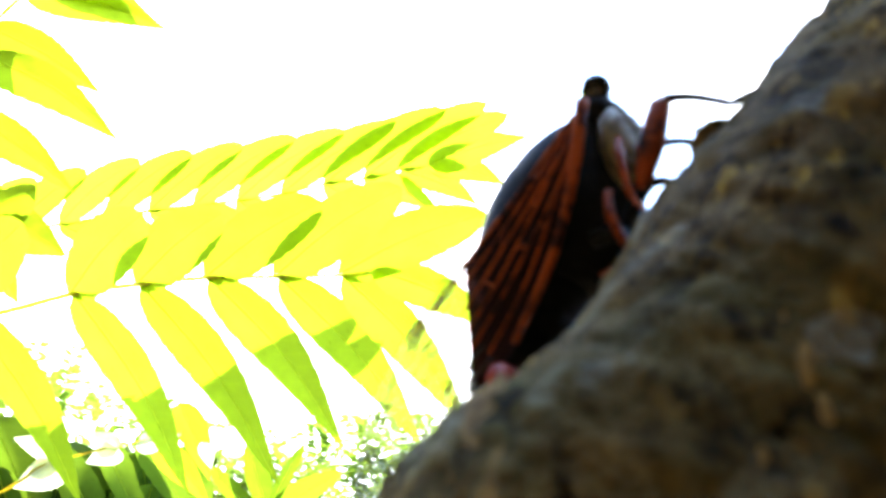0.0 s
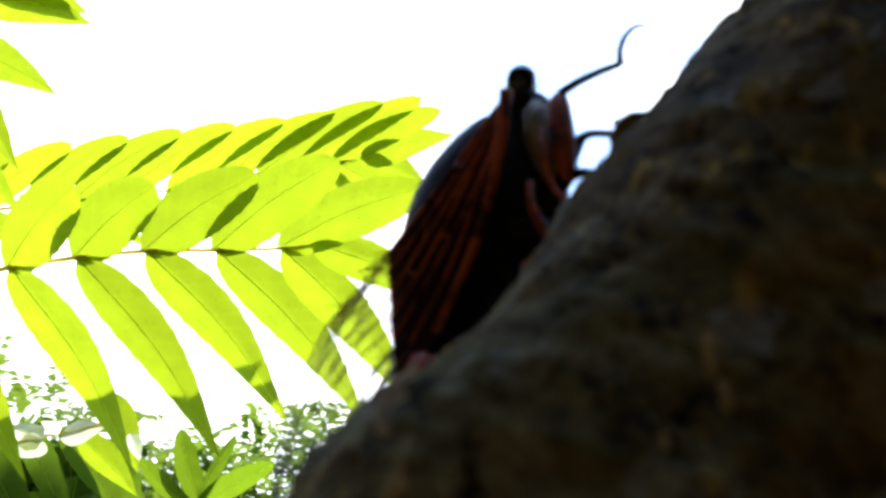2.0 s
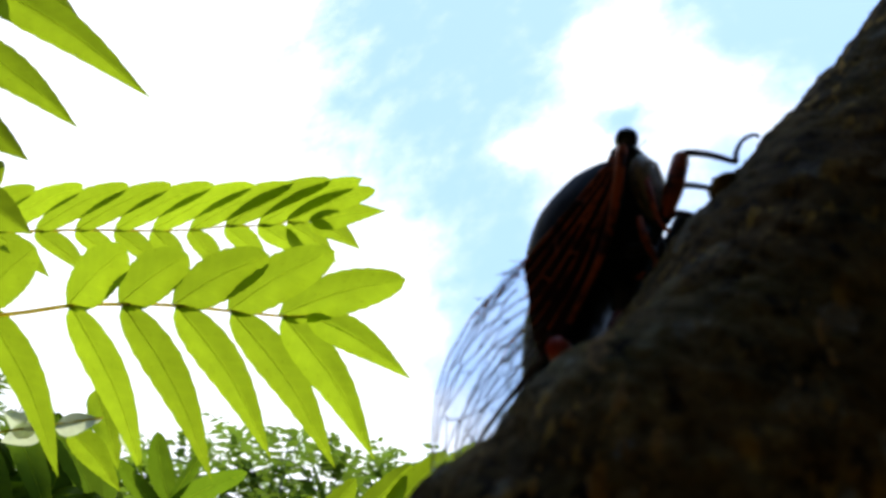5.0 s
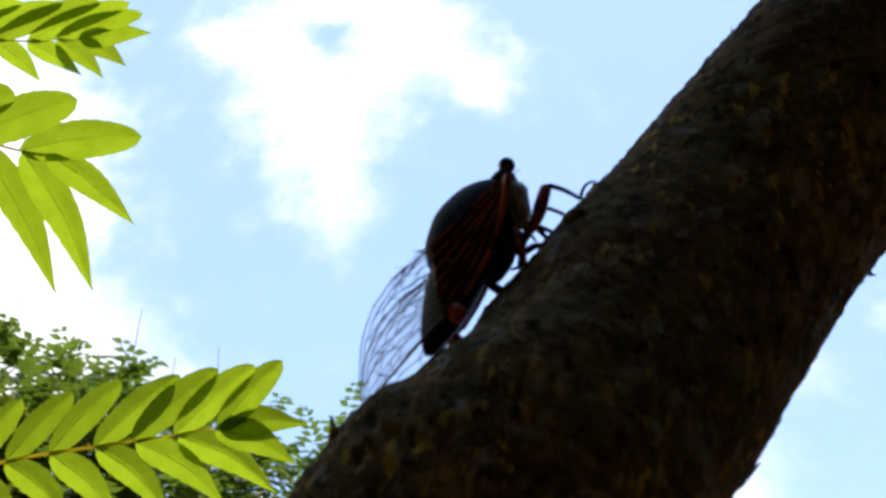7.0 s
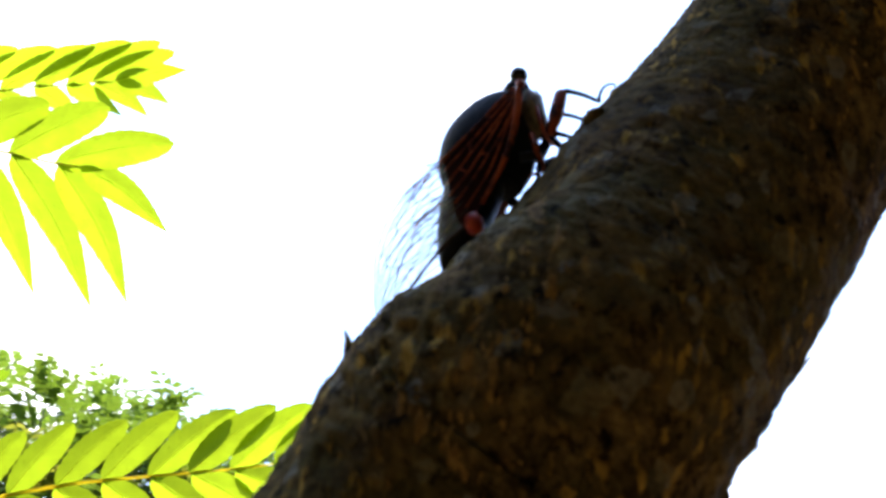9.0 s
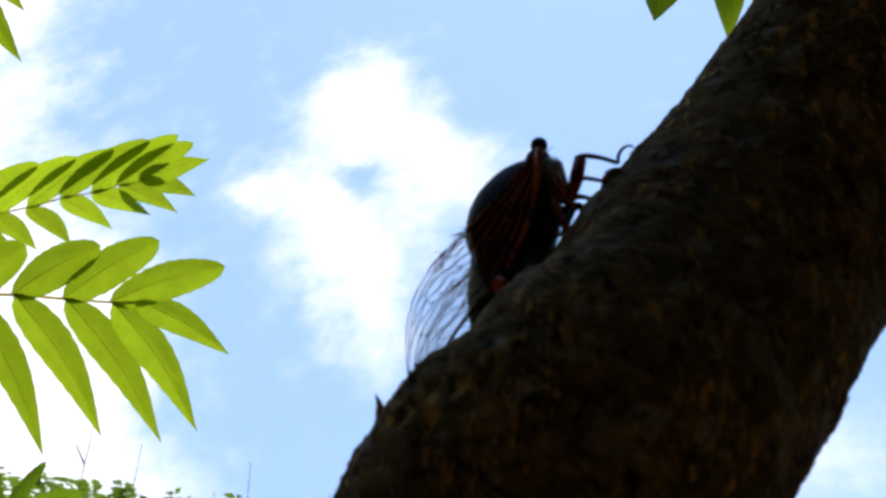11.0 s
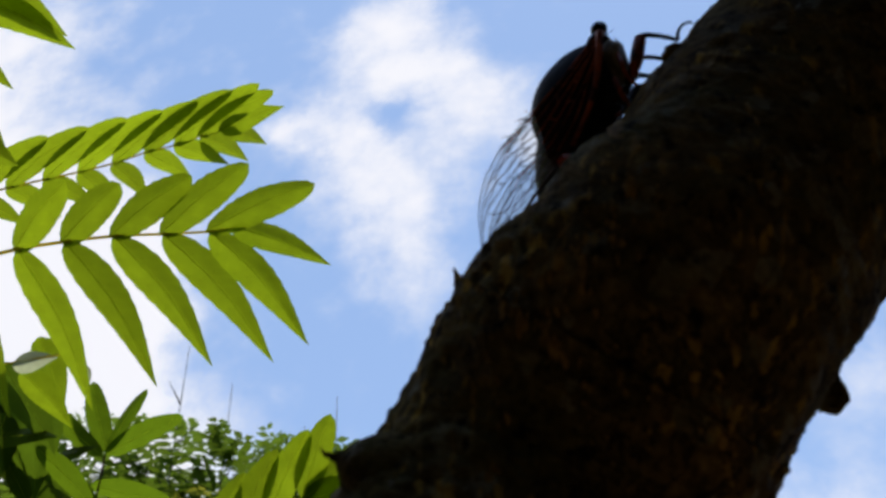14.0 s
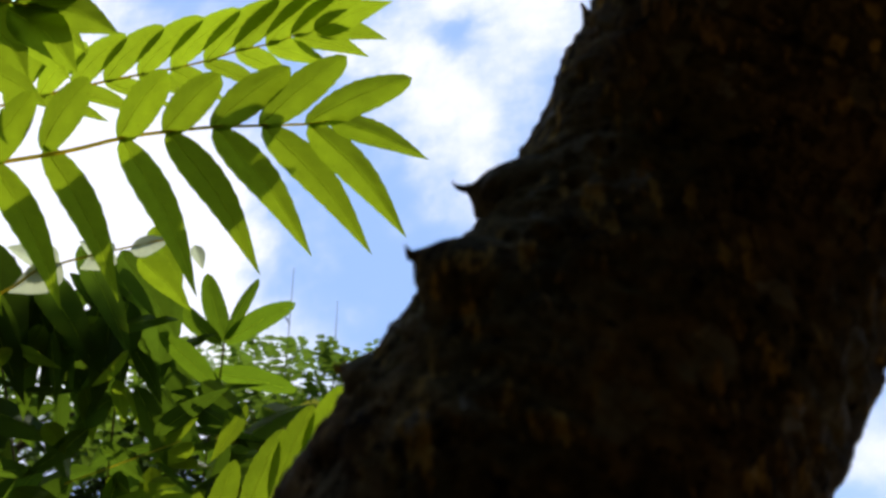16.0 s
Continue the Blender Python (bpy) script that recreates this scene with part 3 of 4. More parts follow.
def build_wing(root, side, name):
    dark, clear = bmesh.new(), bmesh.new()
    ns, nw = 40, 14
    limit = lambda w: 0.50 - 0.12 * w ** 1.5
    for bm, is_base in ((dark, True), (clear, False)):
        rows = []
        for i in range(ns + 1):
            q = i / ns
            rows.append([bm.verts.new(wing_point(limit(j / nw) * q if is_base else limit(j / nw) + (1 - limit(j / nw)) * q, j / nw, side)) for j in range(nw + 1)])
        for i in range(ns):
            for j in range(nw):
                bm.faces.new((rows[i][j], rows[i + 1][j], rows[i + 1][j + 1], rows[i][j + 1]))
        bmesh.ops.remove_doubles(bm, verts=bm.verts, dist=1e-6)
    wing = part(name, clear, WING_CLEAR, root, "clear membranous wing with a net of veins")
    part("wing_base", dark, WING_DARK, wing, "smoky brown wing base")

    def vein(label, mat, path, r0, r1):
        bm = bmesh.new()
        pts = [wing_point(s, w, side) + V(0, -0.02 * side, 0) for s, w in path]
        line = smooth_points(pts, 6)
        tube(bm, line, [(r0 + (r1 - r0) * k / (len(line) - 1)) * CM for k in range(len(line))], 6)
        part("vein", bm, mat, wing, label)

    for path, r0, r1 in (([(0.0, 0.05), (0.15, 0.03), (0.26, 0.02), (0.40, 0.01)], 0.085, 0.045),
                         ([(0.02, 0.15), (0.14, 0.22), (0.3, 0.20), (0.45, 0.17)], 0.026, 0.014),
                         ([(0.14, 0.22), (0.24, 0.34), (0.36, 0.36), (0.47, 0.33)], 0.024, 0.012),
                         ([(0.02, 0.30), (0.12, 0.42), (0.22, 0.50), (0.34, 0.50), (0.47, 0.47)], 0.028, 0.012),
                         ([(0.12, 0.42), (0.20, 0.60), (0.32, 0.66), (0.45, 0.64)], 0.026, 0.013),
                         ([(0.03, 0.45), (0.12, 0.66), (0.26, 0.80), (0.42, 0.83)], 0.028, 0.013),
                         ([(0.02, 0.7), (0.12, 0.9), (0.25, 0.97), (0.40, 1.0)], 0.030, 0.016),
                         ([(0.20, 0.60), (0.215, 0.50)], 0.016, 0.016), ([(0.30, 0.66), (0.27, 0.80)], 0.015, 0.015),
                         ([(0.27, 0.35), (0.285, 0.50)], 0.015, 0.015), ([(0.22, 0.21), (0.24, 0.33)], 0.015, 0.015),
                         ([(0.16, 0.71), (0.17, 0.92)], 0.016, 0.016), ([(0.36, 0.50), (0.37, 0.655)], 0.014, 0.014)):
        vein("raised orange-red vein", ORANGE, path, r0, r1)
    edge = [(0.5 + 0.5 * k / 10, 0.0) for k in range(11)]
    vein("dark front edge vein", VEIN, edge, 0.045, 0.012)
    vein("brown edge vein", VEIN, [(0.42 + 0.57 * k / 12, 1.0) for k in range(13)], 0.014, 0.009)
    inner = lambda s: 1.0 - 0.085 / max(0.12, 1.0 - 0.75 * (s - 0.4))
    vein("brown edge vein", VEIN, [(0.44 + 0.5 * k / 12, inner(0.44 + 0.5 * k / 12)) for k in range(13)], 0.014, 0.009)
    starts = (0.12, 0.25, 0.40, 0.53, 0.66, 0.80)
    ends = ((0.92, 0.25), (0.90, 0.55), (0.84, 0.82), (0.76, 0.86), (0.67, 0.875), (0.58, 0.89))
    lines = []
    for w0, (s1, w1) in zip(starts, ends):
        path = [(0.45 + (s1 - 0.45) * k / 6, w0 + (w1 - w0) * (k / 6) ** 1.15 + 0.015 * math.sin(k * 2.1 + w0 * 9)) for k in range(7)]
        lines.append(path)
        vein("thin brown vein", VEIN, path, 0.013, 0.008)
    for k, (a, b) in enumerate(zip(lines, lines[1:])):
        for i, j in ((1, 2), (3, 2), (4, 5)) if k % 2 else ((2, 1), (3, 4), (5, 4)):
            vein("thin brown vein", VEIN, [a[i], ((a[i][0] + b[j][0]) / 2 + 0.006, (a[i][1] + b[j][1]) / 2), b[j]], 0.010, 0.008)
    for k in range(3):
        p = lines[0][2 + k * 2]
        vein("thin brown vein", VEIN, [(p[0] + 0.01, 0.0), (p[0], p[1] * 0.5), p], 0.010, 0.008)
    rng = random.Random(5 + side)
    for k in range(16):
        s0 = 0.34 + 0.013 * k
        bm = bmesh.new()
        p = wing_point(s0, 0.97, side)
        d = V(-rng.uniform(0.12, 0.36), rng.uniform(-0.1, 0.1), rng.uniform(-0.42, 0.06))
        tube(bm, [p - d * 0.3, p + d * 0.5 + V(0, 0, rng.uniform(-0.05, 0.05)), p + d + V(0, 0, rng.uniform(-0.09, 0.09))], [0.012 * CM, 0.009 * CM, 0.003 * CM], 5)
        part("fringe", bm, ORANGE if k % 3 else VEIN, wing, "frayed wing fold")
    return wing


# the waving foreleg: hip, knee, ankle in the cicada's space, centimetres
HIP, KNEE, ANKLE = (0.52, -0.68, -1.70), (0.75, -0.66, -0.83), (1.45, -0.66, -1.09)


def build_cicada():
    root = new("cicada")
    root.location = at(0.0, 0.30, 0.06)
    tagged(root, "black cicada with orange-red wing veins clinging to the branch", "cicada")
    bm = bmesh.new()
    # abdomen with ring folds
    centres, ha, hb = [], [], []
    for k in range(41):
        t = k / 40
        c = V(-1.55, 0.1, -4.22).lerp(V(-0.85, 0.1, -2.1), t)
        r = 0.10 + 0.62 * math.sin(min(1.0, t * 1.25) * math.pi / 2) ** 0.8
        fold = 1.0 - 0.035 * (0.5 + 0.5 * math.cos(t * 8 * 2 * math.pi)) ** 3
        centres.append(c)
        ha.append(r * 0.78 * fold * CM)
        hb.append(r * fold * CM)
    lathe(bm, centres, ha, hb, 28)
    part("abdomen", bm, SHELL, root, "black ringed abdomen")
    bm = bmesh.new()
    centres = [V(-0.84, 0.1, -2.4), V(-0.79, 0.1, -2.1), V(-0.69, 0.1, -1.7), V(-0.57, 0.1, -1.35), V(-0.42, 0.1, -1.0), V(-0.24, 0.1, -0.72), V(-0.13, 0.1, -0.56)]
    lathe(bm, smooth_points(centres, 4), [h * CM for h in [x[0] for x in smooth_points([Vector((q, 0, 0)) for q in (0.78, 0.90, 0.94, 0.90, 0.75, 0.53, 0.35)], 4)]],
          [h * CM for h in [x[0] for x in smooth_points([Vector((q, 0, 0)) for q in (0.6, 0.68, 0.72, 0.72, 0.68, 0.62, 0.52)], 4)]], 28)
    part("thorax", bm, SHELL, root, "glossy black thorax")
    bm = bmesh.new()
    blob(bm, V(-0.07, 0.1, -0.46), (V(0.33, 0, 0.06), V(0, 0.66, 0), V(-0.06, 0, 0.32)), 24, 14, 0.08)
    part("head", bm, SHELL, root, "broad black head")
    for y in (-0.46, 0.66):
        bm = bmesh.new()
        blob(bm, V(-0.02, y + 0.06, -0.17), (V(0.18, 0, 0), V(0, 0.17, 0), V(0, 0, 0.19)), 20, 14, 0.02)
        part("eye", bm, EYE_SHELL, root, "bulging dark eye")
    bm = bmesh.new()
    blob(bm, V(0.20, -0.26, -1.02), (V(0.22, 0, 0.05), V(0, 0.42, 0), V(-0.10, 0, 0.54)), 22, 14, 0.08)
    face = part("face", bm, FACE, root, "ridged grey-green face")
    for k in range(7):
        z = -0.72 - 0.11 * k
        bm = bmesh.new()
        tube(bm, [V(0.24 + 0.01 * k, -0.66, z), V(0.38 + 0.012 * k, -0.42, z - 0.02), V(0.42 + 0.012 * k, -0.1, z - 0.03)], [0.012 * CM, 0.03 * CM, 0.025 * CM], 6)
        part("ridge", bm, FACE, face)
    bm = bmesh.new()
    tube(bm, [V(0.22, 0.0, -1.5), V(0.32, 0.0, -1.9), V(0.22, 0.0, -2.35)], [0.09 * CM, 0.07 * CM, 0.03 * CM], 8)
    part("beak", bm, SHELL, root, "black piercing beak")
    for y in (-0.55, 0.72):
        bm = bmesh.new()
        blob(bm, V(-1.01, y * 1.12, -3.66), (V(0.17, 0, 0.03), V(0, 0.24, 0), V(-0.05, 0, 0.19)), 16, 10, 0.12)
        part("drum_cover", bm, RED, root, "orange-red belly plate")
    for k in range(2):
        bm = bmesh.new()
        y = (-0.35, 0.5)[k]
        tube(bm, [V(0.05, y, -0.36), V(0.16, y - 0.05, -0.33), V(0.28, y - 0.1, -0.27)], [0.018 * CM, 0.01 * CM, 0.004 * CM], 5)
        part("antenna", bm, SHELL, root)
    build_wing(root, 1, "forewing")
    build_wing(root, -1, "forewing")
    # resting legs: lines of places, radii, colour
    legs = [("mid_leg", ORANGE, [(0.26, -0.60, -1.08), (0.29, -0.70, -1.40), (0.36, -0.72, -1.85), (0.50, -0.78, -2.15)], [0.045, 0.05, 0.04, 0.025]),
            ("hind_leg", SHELL, [(0.15, -0.4, -2.2), (0.50, -0.5, -1.72), (0.78, -0.5, -1.74), (1.0, -0.55, -1.9)], [0.09, 0.06, 0.045, 0.03]),
            ("mid_leg", SHELL, [(0.36, -0.42, -1.75), (0.56, -0.48, -1.38), (0.70, -0.48, -1.22), (0.95, -0.50, -1.29), (1.20, -0.50, -1.42)], [0.09, 0.08, 0.05, 0.042, 0.035]),
            ("hind_leg", ORANGE, [(0.12, -0.62, -1.75), (0.16, -0.72, -2.1), (0.28, -0.66, -2.55), (0.02, -0.7, -2.75)], [0.05, 0.055, 0.045, 0.03]),
            ("hind_leg", SHELL, [(-0.1, -0.5, -2.2), (0.2, -0.6, -2.25), (0.25, -0.65, -2.5), (0.15, -0.75, -2.75)], [0.10, 0.08, 0.05, 0.03]),
            ("mid_leg", SHELL, [(0.3, 0.5, -1.8), (0.7, 0.6, -1.5), (0.95, 0.5, -1.75), (1.15, 0.45, -2.0)], [0.09, 0.07, 0.045, 0.03]),
            ("hind_leg", SHELL, [(-0.3, 0.5, -2.5), (0.0, 0.7, -2.65), (0.08, 0.75, -3.0), (-0.25, 0.7, -3.4)], [0.10, 0.10, 0.08, 0.04]),
            ("foreleg", SHELL, [(0.35, 0.55, -1.5), (0.62, 0.65, -1.0), (0.9, 0.6, -1.3), (1.3, 0.5, -1.5)], [0.1, 0.09, 0.045, 0.03])]
    for name, mat, line, radii in legs:
        bm = bmesh.new()
        pts = smooth_points([V(*q) for q in line], 5)
        rr = [x[0] * CM for x in smooth_points([Vector((q, 0, 0)) for q in radii], 5)]
        tube(bm, pts, rr, 8)
        part(name, bm, mat, root, "jointed leg gripping the bark")
    # the moving foreleg
    made = {}
    bm = bmesh.new()
    d = Vector(KNEE) - Vector(HIP)
    line = [d * t for t in (-0.15, 0.1, 0.3, 0.5, 0.75, 0.95, 1.05)]
    tube(bm, [q * CM for q in line], [r * CM for r in (0.06, 0.11, 0.14, 0.14, 0.13, 0.12, 0.06)], 10)
    for t, s in ((0.55, 0.03), (0.75, 0.05), (0.92, 0.0)):
        p = d * t
        tube(bm, [p * CM, (p + Vector((0.12 + s, -0.02, 0.03))) * CM], [0.045 * CM, 0.006 * CM], 6)
    made["femur"] = part("foreleg_thigh", bm, THIGH, root, "stout spined orange-black foreleg thigh")
    bm = bmesh.new()
    d = Vector(ANKLE) - Vector(KNEE)
    line = smooth_points([Vector((0, 0, 0)), Vector((0.13, 0, 0.02)), Vector((0.40, 0, -0.08)), d], 5)
    tube(bm, [q * CM for q in line], [0.062 * CM * (1 - 0.025 * k) for k in range(len(line))], 8)
    made["tibia"] = part("foreleg_shin", bm, SHELL, root, "thin black foreleg shin")
    bm = bmesh.new()
    line = smooth_points([Vector((0, 0, 0)), Vector((0.03, 0, 0.18)), Vector((0.13, 0, 0.35)), Vector((0.27, 0, 0.42)), Vector((0.36, 0.02, 0.38))], 4)
    tube(bm, [q * CM for q in line], [0.042 * CM * (1 - 0.03 * k) for k in range(len(line))], 7)
    made["tarsus"] = part("foreleg_foot", bm, SHELL, root, "hooked black foot")
    return made


leg_parts = build_cicada()

# ---- compound leaves ----
# compound leaf b
RACHIS_B = [(0, 0), (5.10, 0.35), (10.04, 0.41), (12.54, 0.65), (14.42, 0.63), (16.37, 0.51), (18.37, 0.22), (20.26, -0.04), (21.18, -0.05)]
# foot, tip with its lean out of the leaf's plane, width, roll
LEAFLETS_B = [
    (21.28, -0.05, 24.93, -2.56, -0.01, 1.18, -2),
    (20.34, -0.12, 23.49, -5.51, -0.81, 1.36, -2),
    (18.45, 0.14, 21.98, -5.80, -1.25, 1.36, -2),
    (16.45, 0.43, 19.55, -5.32, -1.61, 1.36, -2),
    (14.50, 0.55, 17.44, -5.99, -0.95, 1.30, -2),
    (12.62, 0.57, 14.59, -5.94, -2.32, 1.25, -2),
    (9.50, 0.75, 11.49, -5.65, -2.25, 1.25, -2),
    (7.30, 0.50, 9.21, -5.63, -2.15, 1.25, -2),
    (5.10, 0.30, 6.91, -5.50, -2.04, 1.25, -2),
    (20.26, 0.04, 24.86, 1.10, 0.61, 1.66, 0),
    (18.37, 0.30, 22.32, 2.14, 1.26, 1.78, 0),
    (16.37, 0.59, 19.92, 2.10, 1.18, 1.82, 0),
    (14.42, 0.71, 17.07, 2.18, 1.24, 1.86, 0),
    (12.54, 0.73, 15.02, 2.40, 1.75, 1.86, 0),
    (9.40, 0.85, 11.88, 2.60, 1.75, 1.86, 0),
    (7.20, 0.55, 9.68, 2.30, 1.75, 1.86, 0),
    (5.00, 0.35, 7.43, 2.06, 1.71, 1.86, 0),
]
# compound leaf a
RACHIS_A = [(0, 0), (6.0, 0.3), (10.90, 0.35), (13.30, 0.35), (15.70, 0.30), (18.00, 0.20), (20.20, 0.10), (22.36, -0.06), (24.43, -0.23), (26.53, -0.33), (28.59, -0.21), (30.45, -0.30), (32.18, -0.18), (33.53, -0.20)]
LEAFLETS_A = [
    (33.53, -0.20, 37.90, -0.20, -0.68, 1.45, -12),
    (32.18, -0.12, 37.29, 1.94, 0.43, 1.40, -20),
    (30.45, -0.24, 36.56, 2.67, 0.35, 1.40, -20),
    (28.59, -0.15, 34.83, 2.69, 0.30, 1.40, -20),
    (26.53, -0.27, 32.65, 2.57, 0.30, 1.40, -20),
    (24.43, -0.17, 30.43, 2.67, 0.30, 1.40, -20),
    (22.36, 0.00, 28.24, 2.84, 0.30, 1.40, -20),
    (20.20, 0.16, 25.96, 3.00, 0.30, 1.40, -20),
    (18.00, 0.26, 23.64, 3.10, 0.30, 1.40, -20),
    (15.70, 0.36, 21.22, 3.20, 0.30, 1.40, -20),
    (13.30, 0.41, 18.70, 3.25, 0.30, 1.40, -20),
    (10.90, 0.41, 16.18, 3.25, 0.30, 1.40, -20),
    (33.53, -0.26, 36.25, -3.55, -1.60, 1.30, -12),
    (32.18, -0.24, 34.73, -4.49, -1.60, 1.30, -12),
    (30.45, -0.36, 33.32, -2.69, 0.40, 1.30, -12),
    (28.59, -0.27, 30.80, -3.11, 0.40, 1.30, -12),
    (26.53, -0.39, 27.42, -5.17, -1.60, 1.30, -12),
    (24.43, -0.29, 25.83, -3.69, 0.06, 1.30, -12),
    (22.36, -0.12, 24.36, -3.86, -0.50, 1.30, -12),
    (20.20, 0.04, 22.20, -3.70, -0.50, 1.30, -12),
    (18.00, 0.14, 20.00, -3.60, -0.50, 1.30, -12),
    (15.70, 0.24, 17.70, -3.50, -0.50, 1.30, -12),
]
# compound leaf c
RACHIS_C = [
    (0, 0),
    (4.88, 0.37),
    (8.44, 0.52),
    (10.49, 0.46),
    (12.46, 0.31),
    (14.12, 0.2),
    (15.92, 0.06),
    (17.76, 0),
]
LEAFLETS_C = [
    (17.76, 0, 36.5, 3.76, 1.44),
    (17.82, -0.06, -9.6, 3.56, 1.30),
    (17.62, -0.1, -35.7, 3.67, 1.27),
    (15.88, 0.14, 29.7, 4.28, 1.44),
    (16.02, -0.05, -41.8, 4.76, 1.25),
    (14.12, 0.27, 29.8, 4.47, 1.43),
    (14.22, 0.08, -46.5, 4.69, 1.23),
    (12.47, 0.38, 30.4, 4.41, 1.42),
    (12.57, 0.19, -55.3, 4.32, 1.20),
    (10.57, 0.54, 36.1, 3.98, 1.40),
    (10.6, 0.34, -55.8, 4.15, 1.18),
    (8.74, 0.61, 37.2, 3.69, 1.38),
    (8.66, 0.44, -55.8, 3.94, 1.15),
    (6.83, 0.57, 41.8, 3.61, 1.37),
    (6.75, 0.39, -54.5, 3.63, 1.13),
    (4.89, 0.44, 44.4, 3.67, 1.35),
    (4.77, 0.28, -52, 3.42, 1.11),
]
# compound leaf u
RACHIS_U = [(3.5, 9.0), (1.5, 5.8), (0, 3.56), (-0.67, 2.9), (-2.0, 1.34), (-2.34, 0.22), (-2.9, -2.1), (-3.3, -4.7), (-3.5, -6.0)]
LEAFLETS_U = [
    (0.00, 3.56, 4.27, 1.70, -0.24, 1.40, -4),
    (-0.67, 2.90, 4.85, 1.10, 0.32, 1.50, -4),
    (-2.00, 1.34, 1.88, -0.80, -1.46, 1.50, -4),
    (-2.34, 0.22, 3.80, -4.29, 2.57, 1.55, -4),
    (-2.90, -2.10, 1.51, -5.32, 0.05, 1.50, -4),
    (-3.30, -4.70, -0.22, -6.66, -0.84, 1.45, -4),
    (-3.50, -6.00, -3.60, -10.60, 0.40, 1.40, -4),
]
# compound leaf v
RACHIS_V = [
    (0, 0),
    (5.5, 0.03),
    (9.33, 0.11),
    (11.62, 0),
]
LEAFLETS_V = [
    (11.62, 0, -6.6, 4.01, 1.71),
    (11.06, 0.03, 33.8, 3.01, 2.15),
    (10.94, -0.32, -30.9, 4.24, 1.74),
    (9.11, -0.03, 58, 3.07, 2.47),
    (8.94, -0.28, -37, 4.31, 1.83),
]
# compound leaf e
RACHIS_E = [
    (0, 0),
    (4.32, 1.54),
    (6.98, 1.84),
    (9.12, 1.48),
    (10.94, 0.68),
    (11.65, 0),
]
LEAFLETS_E = [
    (11.65, 0, -99.9, 3.28, 1.39),
    (11.59, 0.12, 28.3, 2.94, 1.47),
    (9.39, 1.43, 37.4, 5.07, 1.39),
    (8.13, 1.77, 44.4, 7.04, 1.35),
    (6.8, 1.99, 50.4, 5.82, 1.34),
    (5.03, 1.67, 56.9, 6.3, 1.32),
    (9.09, 1.43, -109.3, 4.57, 1.35),
    (6.94, 1.79, -108.6, 4.94, 1.34),
]


def leaflet_mesh(length, width, seed, droop, fold, blunt=False, sweep=0.03):
    """One leaflet in its own space: foot at the origin, along +x, its underside towards +z."""
    rng = random.Random(seed)
    bm = bmesh.new()
    n, m = 20, 8
    lean = rng.uniform(-0.05, 0.05)
    rows = []
    for i in range(n + 1):
        t = i / n
        if blunt:
            half = width * 0.5 * math.sin(math.pi * t ** 0.96) ** 0.48
        else:
            half = width * 0.56 * math.sin(math.pi * t ** 0.60) ** 0.95
        half = max(half, 0.012)
        notch = 1.0 + (0.03 if i % 2 else -0.02) * (0.1 < t < 0.95)
        bow = sweep * length * math.sin(math.pi * t) ** 1.2
        row = []
        for j in range(m + 1):
            w = 2 * j / m - 1
            edge = notch if abs(w) == 1 else 1.0
            x = t * length - 0.10 * width * abs(w) * (1 - t)
            y = half * w * edge * (1 + lean * (1 if w > 0 else -1)) + bow
            z = -droop * length * t * t - fold * abs(w) * half * (1.25 if w > 0 else 0.75)
            z += 0.03 * width * noise.noise(Vector((x * 1.5, y * 2.5, seed * 3.7))) + 0.012 * math.sin(t * 60) * abs(w) * width * 0.4
            row.append(bm.verts.new(V(x, y, z)))
        rows.append(row)
    for i in range(n):
        for j in range(m):
            bm.faces.new((rows[i][j], rows[i + 1][j], rows[i + 1][j + 1], rows[i][j + 1]))
    line = [V(t * length * 0.98, sweep * length * math.sin(math.pi * t) ** 1.2, -droop * length * t * t + 0.012) for t in [k / 10 for k in range(11)]]
    tube(bm, line, [0.016 * CM * (1.05 - 0.09 * k) for k in range(11)], 5, 1)
    return mesh_from("leaflet", bm, [LEAF, LEAF_RIB])


def compound_leaf(label, rachis, leaflets, seed, droop=0.05, mat=None, rounded=True):
    root = new("compound_leaf")
    tagged(root, label, "leaf", "feathered leaves")
    bm = bmesh.new()
    pts = smooth_points([V(x, y, 0.0) for x, y in rachis], 5)
    n = len(pts)
    tube(bm, pts, [CM * (0.10 - 0.055 * k / (n - 1)) for k in range(n)], 8)
    part("leaf_stalk", bm, STALK, root, "thin yellow-green leaf stalk")
    rng = random.Random(seed)
    for k, row in enumerate(leaflets):
        if len(row) == 7:
            fx, fy, tx, ty, tz, width, roll = row
            d = Vector((tx - fx, ty - fy, tz))
            length, upper = d.length, ty > fy and tx > fx
            way = d.normalized()
            face = Vector((0, -math.sin(radians(roll)), math.cos(radians(roll)))) + Vector((rng.uniform(-0.08, 0.08), rng.uniform(-0.08, 0.08), 0))
            face = (face - way * face.dot(way)).normalized()
            across = face.cross(way)
            ob = new("leaflet", leaflet_mesh(length, width, seed * 50 + k, rng.uniform(0.0, 0.03), rng.uniform(0.10, 0.22), upper, 0.04 if upper else 0.045))
            ob.parent = root
            ob.matrix_basis = Matrix.Translation(V(fx, fy, 0.02)) @ Matrix((way, across, face)).transposed().to_4x4()
            continue
        x, y, angle, length, width = row
        me = leaflet_mesh(length, width, seed * 50 + k, droop * rng.uniform(0.3, 1.6), rng.uniform(0.18, 0.42), rounded and 0 < angle < 120, 0.03 if 0 < angle < 120 else 0.075)
        if mat:
            me.materials[0] = mat
        ob = new("leaflet", me)
        ob.parent = root
        ob.matrix_basis = pose(x * CM, y * CM, (0.02 + 0.03 * (k % 3)) * CM, rng.uniform(-7, 7), rng.uniform(-4, 4), angle)
    return root


